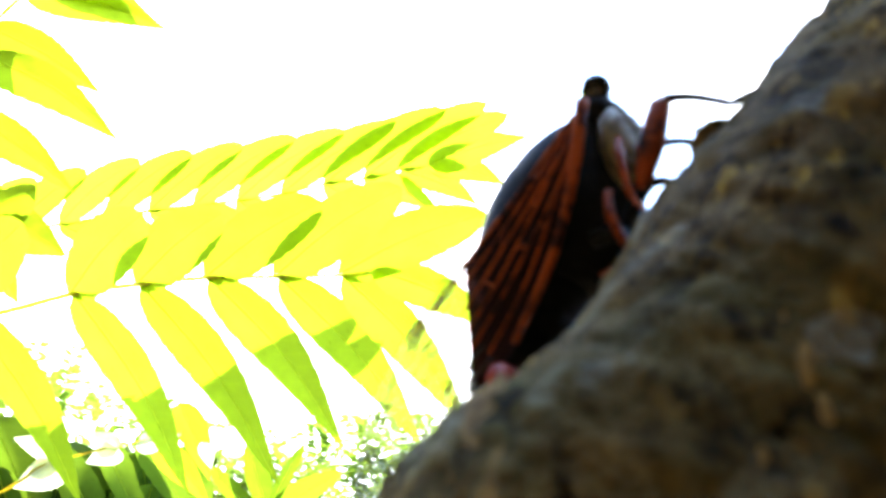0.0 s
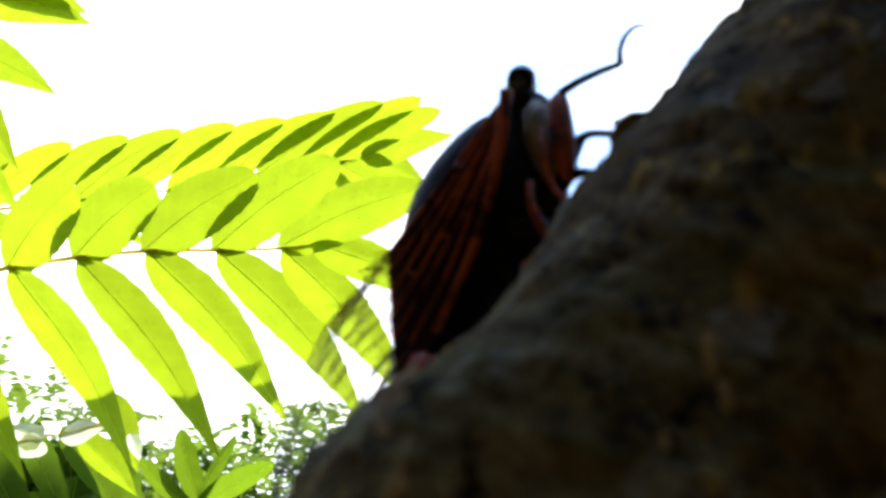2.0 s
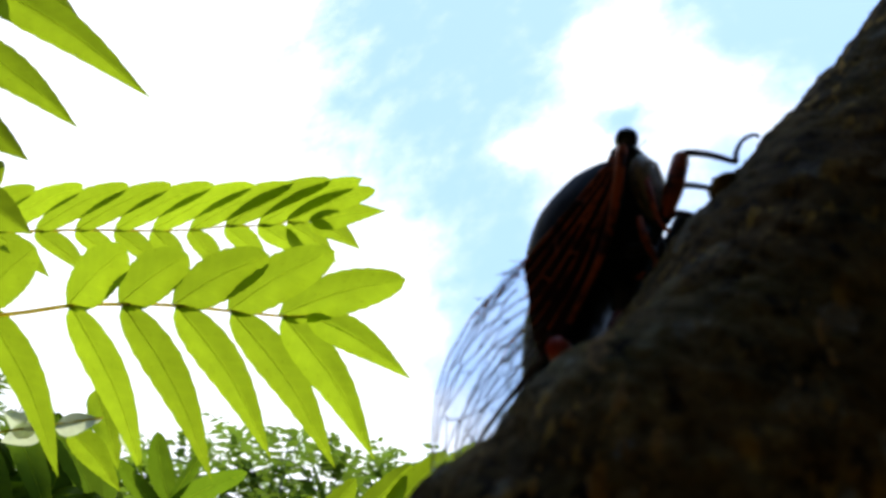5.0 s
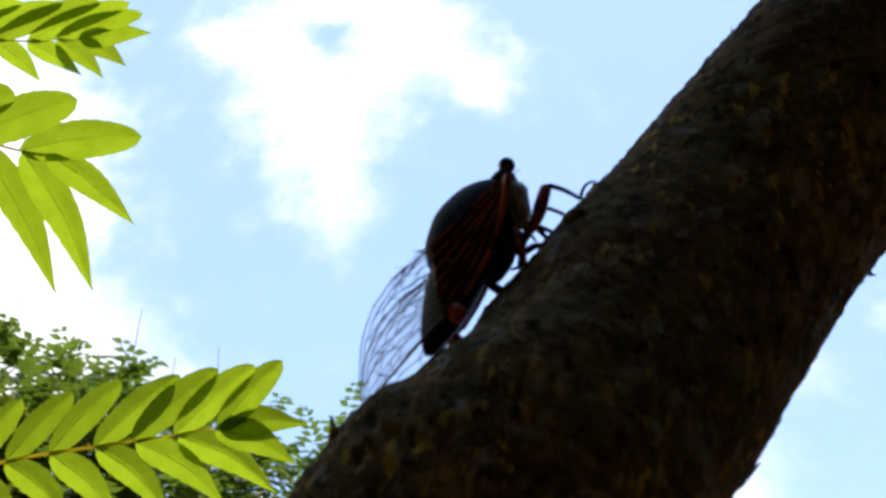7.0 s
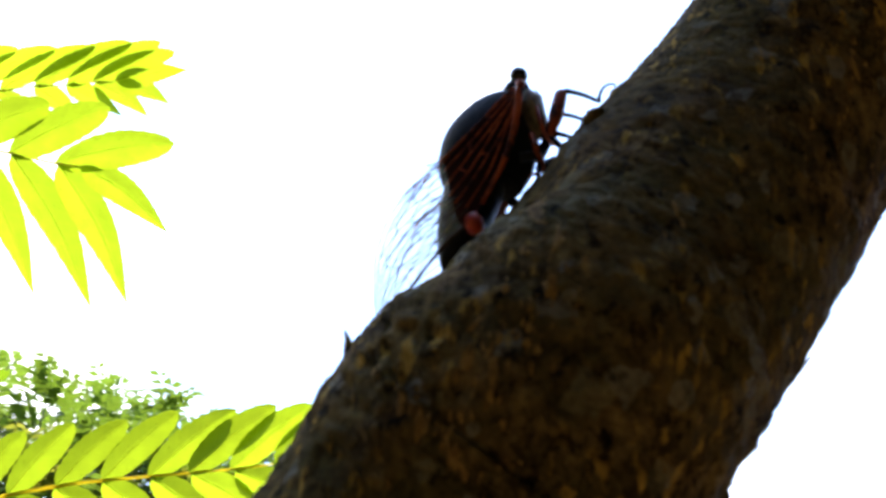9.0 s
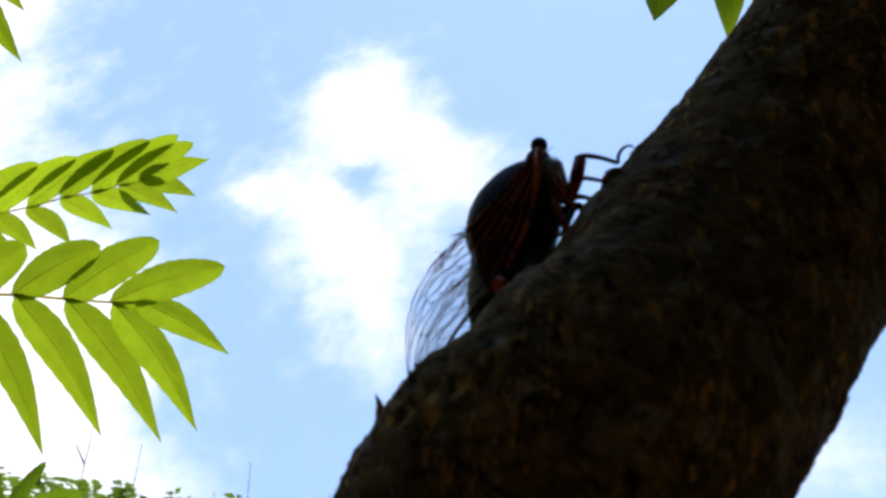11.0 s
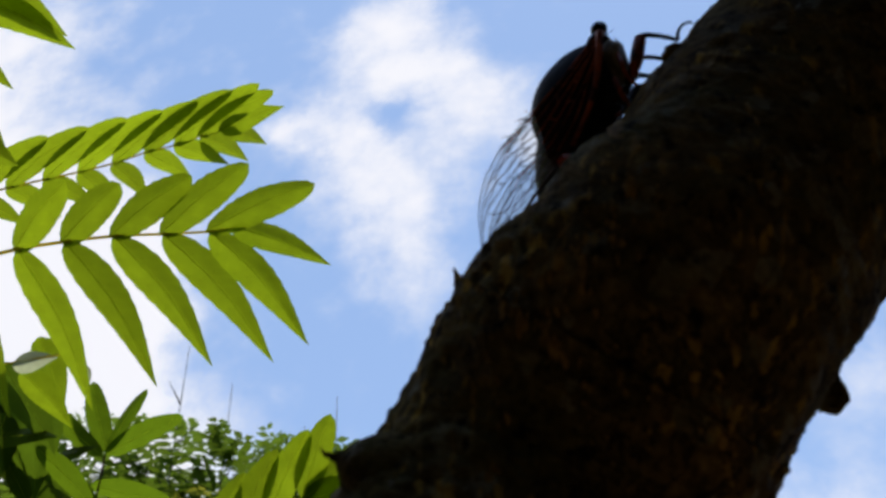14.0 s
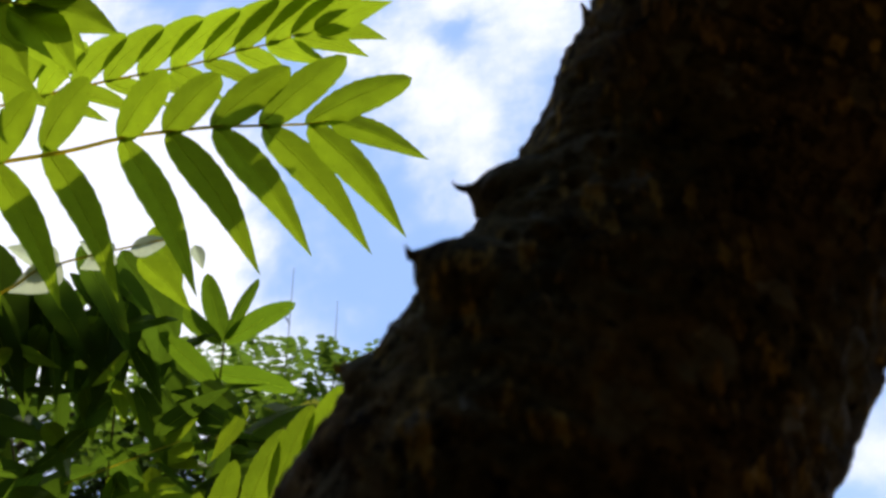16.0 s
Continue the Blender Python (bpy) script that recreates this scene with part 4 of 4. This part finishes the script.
leaf_b = compound_leaf("light green feathered leaf with drooping leaflets, lit from above", RACHIS_B, LEAFLETS_B, 1)
leaf_a = compound_leaf("light green feathered leaf arching above another leaf", RACHIS_A, LEAFLETS_A, 2)
leaf_c = compound_leaf("bright green feathered leaf with rounded leaflets", RACHIS_C, LEAFLETS_C, 3)
leaf_u = compound_leaf("green feathered leaf hanging from a higher twig", RACHIS_U, LEAFLETS_U, 4)
leaf_v = compound_leaf("shaded dark green feathered leaf", RACHIS_V, LEAFLETS_V, 5)
# unseen leaves added toward the sun as the tree's crown, to shade the branch
rng_shade = random.Random(8)
for k in range(30):
    shade = compound_leaf("unseen green feathered leaf added overhead to cast shade", RACHIS_C, LEAFLETS_C, 30 + k % 3)
    base = Vector((-2.5, -3.0, -10.0)).lerp(Vector((9.0, -0.5, 6.0)), k / 29) + Vector((rng_shade.uniform(-2, 2), rng_shade.uniform(-3, 2), 0))
    c = base + sun_way * rng_shade.uniform(165, 205)
    turn = rng_shade.uniform(-16, 16) + 180 * (k % 2)
    c -= Vector((math.cos(radians(turn)), math.sin(radians(turn)), 0)) * 12
    shade.matrix_basis = placed(c.x, c.y, c.z, 180 + rng_shade.uniform(-12, 12), rng_shade.uniform(-10, 10), turn)
# one more unseen leaf, added toward the sun to darken the shrub
shade = compound_leaf("unseen green feathered leaf added overhead to cast shade", RACHIS_C, LEAFLETS_C, 31)
c = Vector((-56.0, 25.0, 5.0)) + sun_way * 170
shade.matrix_basis = placed(c.x, c.y, c.z, -25, 0, 10)
leaf_e = compound_leaf("light green feathered leaf behind the branch", RACHIS_E, LEAFLETS_E, 6, rounded=False)


# ---- shrub below the leaves ----
def build_shrub():
    root = new("leafy_shrub")
    root.matrix_basis = SHRUB_POSE
    tagged(root, "dense dark green shrub with pale curled young leaves", "shrub")
    rng = random.Random(11)
    kinds = [leaflet_mesh(6.4, 1.5 + 0.2 * k, 900 + k, 0.06 + 0.02 * k, 0.12 + 0.05 * k) for k in range(5)]
    for me in kinds:
        me.name = "shrub_leaf"
        me.materials[0] = LEAF_SHADED
    # brighter green leaves that stand in for sunlit patches on the shrub
    lit_leaves = [leaflet_mesh(6.0, 2.0, 920 + k, 0.08, 0.2) for k in range(2)]
    oval = [leaflet_mesh(6.2, 1.75 + 0.15 * k, 930 + k, 0.06, 0.16, True) for k in range(3)]
    for me in oval:
        me.name = "shrub_leaf"
        me.materials[0] = LEAF_MID

    def leaf(x, y, z, angle, scale, tilt, roll, me):
        ob = new("leaf", me)
        ob.parent = root
        ob.matrix_basis = pose(x * CM, y * CM, z * CM, 0, 0, angle) @ pose(0, 0, 0, roll, tilt, 0) @ Matrix.Diagonal((scale, scale, scale, 1))

    # the rosette: foot, angle, size
    for x, y, angle, scale, roll in ((5.7, 0.6, 28, 1.15, 25), (5.8, 0.9, 66, 0.98, -35), (5.6, 0.8, 106, 1.0, 20), (5.4, 0.6, 137, 0.95, -10), (4.9, -1.6, -12, 1.25, 30)):
        leaf(x, y, -6 + rng.uniform(-1, 1), angle, scale * 0.78, rng.uniform(-15, 15), roll, oval[rng.randrange(3)])
    # large hanging leaves
    for x, y, angle, scale, z, me in ((-0.5, 7.2, -68, 1.15, 4, kinds[0]), (-3.6, 6.0, -60, 1.2, 3, kinds[1]), (2.0, 6.9, -62, 0.95, 4, kinds[3]),
                                      (-6.5, 5.0, -75, 1.2, 4, kinds[2]), (0.5, 3.0, -95, 0.9, 2, kinds[3]), (-8.5, 6.0, -100, 1.1, 5, kinds[1]),
                                      (3.4, 6.6, -48, 0.7, 5, lit_leaves[1]), (-2.0, 3.0, -40, 0.9, 0, kinds[4]), (2.6, 0.6, -35, 0.9, -2, kinds[0]), (-15.0, 11.0, -62, 1.25, 5, kinds[0]), (-12.5, 10.0, -70, 1.3, 4, kinds[3]),
                                      (-10.0, 8.6, -66, 1.2, 5, kinds[1]), (-7.5, 7.6, -62, 1.25, 3, kinds[4]), (-14.0, 7.0, -80, 1.2, 3, kinds[2])):
        leaf(x, y, z, angle, scale, rng.uniform(-12, 12), rng.uniform(-30, 30), me)
    for k in range(52):
        x = rng.uniform(-17, 2.6)
        leaf(x, rng.uniform(1.5, 6.4) - 0.1 * max(0.0, x), rng.uniform(-5, 2), rng.uniform(-115, -45), rng.uniform(0.85, 1.25), rng.uniform(-20, 20), rng.uniform(-45, 45), kinds[rng.randrange(5)])
    leaf(2.9, 8.4, 1.0, -70, 0.8, 5, -15, lit_leaves[0])
    leaf(3.2, 1.8, 0.5, -48, 0.78, 5, 15, oval[2])
    for k in range(225):
        x, y = rng.uniform(-17, 8.5), rng.uniform(-16, 2.5)
        if x > 3 and y > -1.5 - (x - 3) * 0.5:
            y -= 3.5
        # every third leaf is a bright one, as sun coming through the mass
        light = k % 3 == 0
        leaf(x, y, rng.uniform(-1, 6) if light else rng.uniform(-9, 4), rng.uniform(-175, 40), rng.uniform(0.4, 0.7) if light else rng.uniform(0.55, 1.0), rng.uniform(-45, 35), rng.uniform(-65, 65),
             lit_leaves[k % 2] if light else kinds[rng.randrange(5)])
    for k, (line, thick, mat) in enumerate((
            (((-12, 0.6, 8), (-3.3, 4.7, 8), (-1.4, 5.9, 8), (1.3, 6.7, 8), (3.5, 7.2, 8), (6.2, 7.8, 8)), 0.085, STALK),
            (((5.6, 0.6, -6), (5.3, -2, -6), (4.5, -8, -5), (3, -20, -4)), 0.08, TWIG),
            (((-9, 4, -2), (-8, -4, -3), (-7, -20, -4)), 0.10, TWIG), (((0.5, 5, -2), (-1, -4, -3), (-3, -20, -4)), 0.09, TWIG),
            (((-1, -6.5, 5), (2.5, -5.2, 5), (5.5, -4.2, 4)), 0.05, STALK))):
        bm = bmesh.new()
        pts = smooth_points([V(*q) for q in line], 5)
        tube(bm, pts, [CM * thick * (1 - 0.5 * i / len(pts)) for i in range(len(pts))], 7)
        part("stem", bm, mat, root, "yellow-brown stem" if mat is STALK else "dark brown stem")
    # pale young leaves, folded: foot, angle, length
    for x, y, angle, length in ((-0.1, 6.4, 168, 3.1), (0.0, 6.3, 205, 3.3), (2.9, 7.0, 160, 2.3), (2.9, 6.9, 207, 2.4), (4.0, 7.1, 18, 2.1), (7.4, 7.3, -70, 1.3), (-4.5, 4.0, 190, 2.6)):
        me = leaflet_mesh(6.0, 3.0, 950 + int(x * 7), 0.3, 0.55)
        me.materials[0] = LEAF_PALE
        ob = new("young_leaf", me)
        ob.parent = root
        tagged(ob, "pale grey-green folded young leaf")
        scale = length / 6.0
        ob.matrix_basis = pose(x * CM, y * CM, 8.2 * CM, 0, 0, angle) @ pose(0, 0, 0, rng.uniform(-20, 20), rng.uniform(-8, 8), 0) @ Matrix.Diagonal((scale, scale, scale, 1))


SHRUB_POSE = placed(-39.67, 32.2, 4.64, 117.2, 1.4, 20.1)
build_shrub()


# ---- far trees and stalks ----
def far_place(azimuth, elevation, distance):
    """A place in metres, seen from the camera's region at that bearing (left of +y) and height."""
    a = radians(azimuth)
    return Vector((-math.sin(a) * distance, math.cos(a) * distance - 0.14, 1.48 + distance * math.tan(radians(elevation))))


def far_tree(azimuth, top, distance, seed, leaf_mat):
    rng = random.Random(seed)
    tip = far_place(azimuth, top, distance)
    foot = Vector((tip.x, tip.y, 0.0))
    height = tip.z
    root = new("tree")
    root.location = foot
    tagged(root, "distant green tree with feathered leaves against the sky", "tree", "far trees")
    bm = bmesh.new()
    trunk = [Vector((0.04 * math.sin(k), 0.04 * math.cos(k * 1.3), height * 0.8 * k / 6)) for k in range(7)]
    tube(bm, trunk, [0.07 * (1 - 0.12 * k) for k in range(7)], 8)
    for k in range(9):
        z = height * (0.3 + 0.05 * k)
        a = k * 2.4
        d = Vector((math.cos(a), math.sin(a), 0.7))
        tube(bm, [Vector((0, 0, z)), Vector((0, 0, z)) + d * 0.25, Vector((0, 0, z)) + d * 0.55], [0.03, 0.02, 0.008], 6)
    part("trunk", bm, TWIG, root, "brown trunk with limbs")
    verts, faces = [], []
    for k in range(400):
        z = height * (1.0 - 0.62 * rng.random() ** 1.2) - 0.19
        spread = 0.34 + 0.55 * min(1.0, (height - z) / (0.3 * height))
        a, r = rng.uniform(0, 2 * math.pi), spread * math.sqrt(rng.random())
        start = Vector((math.cos(a) * r, math.sin(a) * r, z - 0.05))
        out = Vector((math.cos(a) + rng.uniform(-0.7, 0.7), math.sin(a) + rng.uniform(-0.7, 0.7), rng.uniform(-0.1, 0.9))).normalized()
        side = out.cross(Vector((0, 0, 1))).normalized()
        up = side.cross(out)
        span = rng.uniform(0.16, 0.30)
        for i in range(12):
            t = (i // 2 + 0.6) / 6.5
            p = start + out * span * t - Vector((0, 0, 0.12 * span * t * t))
            s = 1 if i % 2 else -1
            d = (side * s * 0.75 + out * 0.5 - up * rng.uniform(-0.1, 0.5)).normalized()
            w = d.cross(up).normalized() * rng.uniform(0.012, 0.019)
            ln = rng.uniform(0.055, 0.095) * (1.1 - 0.5 * t)
            b = len(verts)
            verts += [tuple(p), tuple(p + d * ln * 0.45 + w), tuple(p + d * ln - up * 0.01), tuple(p + d * ln * 0.45 - w)]
            faces.append((b, b + 1, b + 2, b + 3))
    me = bpy.data.meshes.new("crown")
    me.from_pydata(verts, [], faces)
    me.materials.append(leaf_mat)
    ob = new("crown", me)
    ob.parent = root


LEAF_FAR_YELLOW = leaf_material("leaf_far_yellow", (0.10, 0.12, 0.03), (0.30, 0.32, 0.03), 0.45, 0.3)
for k, (az, top, dist) in enumerate(((28.5, 21.6, 4.2), (25.5, 20.6, 3.9), (22.5, 19.6, 4.4), (18.5, 19.3, 4.0), (13.5, 18.6, 4.2), (9.0, 18.5, 4.5), (32, 20.2, 4.0),
                                     (36, 18.2, 4.3), (40, 17.6, 4.0), (45, 19.5, 4.1), (50, 21.6, 3.8), (55, 21.0, 4.2), (61, 20.5, 4.0))):
    far_tree(az, top, dist, 40 + k, LEAF_FAR)
far_tree(24.6, 18.0, 3.8, 71, LEAF_FAR_YELLOW)

for k, (az, top, lean) in enumerate(((29.9, 25.2, 0.5), (26.9, 23.2, 1.0), (19.9, 22.7, 0.6), (14.6, 21.0, -4.0), (21.8, 20.9, -2.0), (12.6, 20.2, -3.0), (17.4, 20.2, -2.0))):
    tip = far_place(az, top, 3.6)
    foot = Vector((tip.x - lean * 0.06, tip.y, 0.0))
    stalk = new("bare_stalk")
    stalk.location = foot
    tagged(stalk, "thin bare grey stalk standing over the bushes", "stalk", "bare stalks")
    bm = bmesh.new()
    line = [(tip - foot) * (q / 8) + Vector((0.01 * math.sin(q * 0.9 + k), 0, 0)) for q in range(9)]
    tube(bm, line, [0.012 * (1.05 - 0.115 * q) for q in range(9)], 6)
    part("stem", bm, DRY_STEM, stalk, "grey dry stem")
    for q in range(3):
        bm = bmesh.new()
        b = (tip - foot) * (0.80 + 0.06 * q)
        d = Vector((0.08 * (1 if q % 2 else -1), 0.03, 0.12))
        tube(bm, [b, b + d * 0.5, b + d], [0.004, 0.003, 0.001], 5)
        part("side_shoot", bm, DRY_STEM, stalk)

SWAY_B = [
    (0, -28.67, 1.43, 1.03, 114.5, -15, 31.8),
    (0.5, -29.26, 1.39, 2.13, 107.6, -12.7, 28.9),
    (1, -29.83, 2.37, 2.03, 108.4, -11.8, 25.4),
    (1.5, -29.73, 2.62, 2.26, 116.9, -11.4, 25.6),
    (2, -29.31, 2.68, 2.1, 115.3, -13.2, 27.2),
    (2.5, -29.17, 2.87, 2.31, 119.2, -11.3, 27.7),
    (3, -28.64, 1.3, 1.96, 122.7, -11.5, 33.3),
    (3.5, -28.51, 1.03, 1.74, 127.8, -11.1, 34.4),
    (6, -37.41, 11.53, 7.23, 101.5, -7.9, 13.7),
    (6.5, -37.86, 11.41, 8.45, 100, -7.4, 12.8),
    (7, -38.28, 10.48, 9.4, 113.6, -2.1, 13.9),
    (7.5, -37.57, 9.88, 8.61, 114.5, -4.3, 14.3),
    (8, -37.81, 11.78, 10.49, 113, 2.2, 11.2),
    (10.5, -37.75, 12.69, 8.12, 102.9, -2.9, 11),
    (11, -37.42, 11.11, 6.27, 107.3, -5.6, 13.2),
    (11.5, -36.66, 11.9, 5.18, 96.8, -6.6, 6.9),
    (12, -36.68, 13.43, 5.41, 98.4, -3.8, 2.2),
    (12.5, -36.68, 11.38, 4.49, 101, -5.9, 8.9),
    (13, -36.88, 12.27, 4.74, 103.4, -4.3, 6.7),
    (13.5, -36.07, 10.87, 2.84, 92.7, -12.5, 7.3),
    (14, -35.81, 9.33, 3.17, 93.4, -11, 14.9),
    (14.5, -35.98, 9.53, 3.57, 94.8, -8.4, 13.8),
    (15, -36.16, 9.04, 3.37, 98, -9.1, 18.5),
    (15.5, -36.09, 8.7, 2.91, 92.6, -10.1, 18.9),
    (16, -36.04, 8.75, 3, 94.1, -9.2, 19.9),
]
SWAY_A = [
    (0, -46.43, 11.68, 13.52, 166.2, -5.5, 14.6),
    (0.5, -47.42, 13.1, 19.41, 164.5, 1.1, 14.6),
    (1, -49.56, 17.6, 19.35, 158.2, -0.5, 6.5),
    (1.5, -46.79, 9.82, 15.2, 155.8, -4.2, 20.7),
    (2, -46.08, 9.95, 12.08, 161, -10.1, 21),
    (2.5, -45.34, 9.83, 12.72, 166.6, -8, 19.6),
    (3, -43.58, 6.84, 11.24, 170.2, -7.6, 22.3),
    (3.5, -45.34, 8.44, 12.1, 165.4, -7.6, 21.6),
    (6, -55.2, 17.95, 16.72, 154.6, -16.5, 22.3),
    (6.5, -55.31, 18.21, 15.48, 160.8, -23, 19.1),
    (7, -55.81, 20.78, 19.12, 162.6, -15.5, 15.3),
    (10.5, -55.54, 25.11, 20.49, 165.9, -9.6, 7.6),
    (11, -56.36, 22.82, 16.74, 167.4, -14.8, 7.1),
    (11.5, -54.41, 27.65, 14.03, 173.8, -24.4, -4.9),
    (12, -54.55, 25.64, 19.13, 165.1, -5.9, 6.2),
    (12.5, -54.9, 20.6, 16.87, 159.3, -10.5, 15.4),
    (13, -54.68, 23.61, 15.98, 171, -13.9, 6.6),
    (13.5, -54.66, 23.72, 11.09, -176.2, -26.9, -2.5),
    (14, -54.18, 19.14, 12.45, 167, -20.5, 14.6),
    (14.5, -54.24, 19.65, 15.85, 164.6, -12.5, 14.2),
    (15, -54.52, 23.15, 18.9, 167.9, -5.9, 7.2),
    (15.5, -55.2, 24.17, 17.3, 171.4, -8.6, 1.1),
    (16, -54.07, 20.96, 17.1, 173.9, -0.6, 1.4),
]
SWAY_C = [
    (0, -27.45, 25.36, -2.85, 104, -14.6, -8.1),
    (6.5, -27.45, 25.36, -2.85, 104, -14.6, -8.1),
    (7, -27.77, 23.36, -3.28, 104.2, -12.9, -5.1),
    (7.5, -27.41, 21.98, -3.86, 104.1, -12.1, 8.3),
    (8, -27.07, 22, -3.75, 104.3, -10.2, 8.2),
    (10.5, -27.07, 22, -3.75, 104.3, -10.2, 8.2),
    (12.5, -27.07, 22, -3.75, 104.3, -10.2, 8.2),
    (13, -27.07, 22, -10.75, 104.3, -10.2, 8.2),
    (13.5, -23.18, 25.86, -6.77, 98.1, -18.9, -33.6),
    (14, -29.63, 22.6, -12.07, 107, -35.3, 1.3),
    (14.5, -30.5, 22.72, -13.2, 107, -35.3, 1.3),
    (15, -33.29, 23.17, -15.41, 107, -35.3, 1.3),
    (15.5, -33.32, 22.98, -15.48, 107, -35.3, 1.3),
    (16, -33.64, 23.16, -15.78, 107, -35.3, 1.3),
]
SWAY_U = [
    (0, -24.5, 7.8, 16.47, 107.2, -5.7, 30.6),
    (0.5, -24.78, 6.72, 16.14, 119.4, 0.2, 33.8),
    (1, -24.33, 6.46, 15.85, 130.5, -1.2, 41.7),
    (2, -23.86, 8.78, 15.5, 116.5, 6.1, 7.6),
    (2.5, -23.99, 7.06, 15.38, 119.9, 1.6, 19.4),
    (3, -23.3, 6.78, 14.71, 112.8, -14.2, 30.5),
    (3.5, -23.34, 6.72, 15.81, 118.1, -18.8, 45.5),
    (11, -22.49, 7.32, 20.19, 116.9, 7, 19.8),
    (12, -22.79, 9.11, 18.18, 113.6, 15.7, 16.3),
    (12.5, -22.85, 9.23, 17.86, 114.8, 18.7, 15.7),
    (13.5, -24.84, 9.78, 16.45, 121.5, -1.5, 27.2),
    (14, -26.8, 9.4, 14.7, 120, 6.1, 21.5),
    (14.5, -25.94, 8.95, 13.04, 118.6, 13.8, 15.9),
    (15, -26.78, 9.55, 13.54, 128, 12.4, 21.3),
    (15.5, -27.51, 9.55, 14.06, 128.5, 10.6, 16.8),
    (16, -27.74, 9.71, 14.12, 125.7, 9.3, 14.4),
]
SWAY_V = [
    (0, -37.41, 5.93, 13.08, 104.3, 15, 15.1),
    (16, -37.41, 5.93, 13.08, 104.3, 15, 15.1),
]
SWAY_E = [
    (0, 18.8, 11.2, 29.61, -112.5, 30.8, 162.3),
    (6, 18.8, 11.2, 29.61, -112.5, 30.8, 162.3),
    (6.5, 14.57, 10.63, 27.5, -103.9, 44.1, 164),
    (7, 17.5, 12.2, 33.6, -106, 20, 162),
    (8, 17.0, 12.0, 33.0, -106, 22, 161),
    (10.5, 16.53, 11.09, 30.45, -106.2, 29.1, 159.8),
    (11, 14.5, 10.1, 27.5, -95, 44.6, 171.9),
    (11.5, 16.37, 10.61, 30.06, -110, 25.5, 166.3),
    (16, 16.37, 10.61, 30.06, -110, 25.5, 166.3),
]


def motions():
    for leaf, rows in ((leaf_a, SWAY_A), (leaf_b, SWAY_B), (leaf_c, SWAY_C), (leaf_u, SWAY_U), (leaf_e, SWAY_E)):
        walk(leaf, [(r[0], placed(*r[1:])) for r in rows])
    # the clouds drift by about one degree a second
    walk(clouds, [(t, pose(0, 0, 1.5, 0, 0, 0.95 * (t - 11.0))) for t in (0.0, 16.0)])
    # foreleg: time, turn of thigh, shin and foot (degrees, towards the head)
    rows = [(0.0, 0, 0, -60), (0.1, 4, 12, -35), (0.25, 17, 44, 12), (1.0, 18, 46, 8), (2.0, 18, 40, 8), (3.0, 18, 38, 8), (3.3, 20, 46, 10),
            (3.5, 28, 92, 40), (3.8, 26, 80, 30), (4.6, 0, 0, 0), (16.0, 0, 0, 0)]
    keys = {"femur": [], "tibia": [], "tarsus": []}
    for t, a, b, c in rows:
        turn = lambda deg, vec: pose(0, 0, 0, 0, -deg, 0) @ vec
        hip = Vector(HIP)
        knee = hip + turn(a, Vector(KNEE) - Vector(HIP))
        ankle = knee + turn(b, Vector(ANKLE) - Vector(KNEE))
        for key, p, deg in (("femur", hip, a), ("tibia", knee, b), ("tarsus", ankle, c)):
            keys[key].append((t, pose(p.x * CM, p.y * CM, p.z * CM, 0, -deg, 0)))
    for key in keys:
        walk(leg_parts[key], keys[key])


leaf_v.matrix_basis = placed(*SWAY_V[0][1:])

motions()
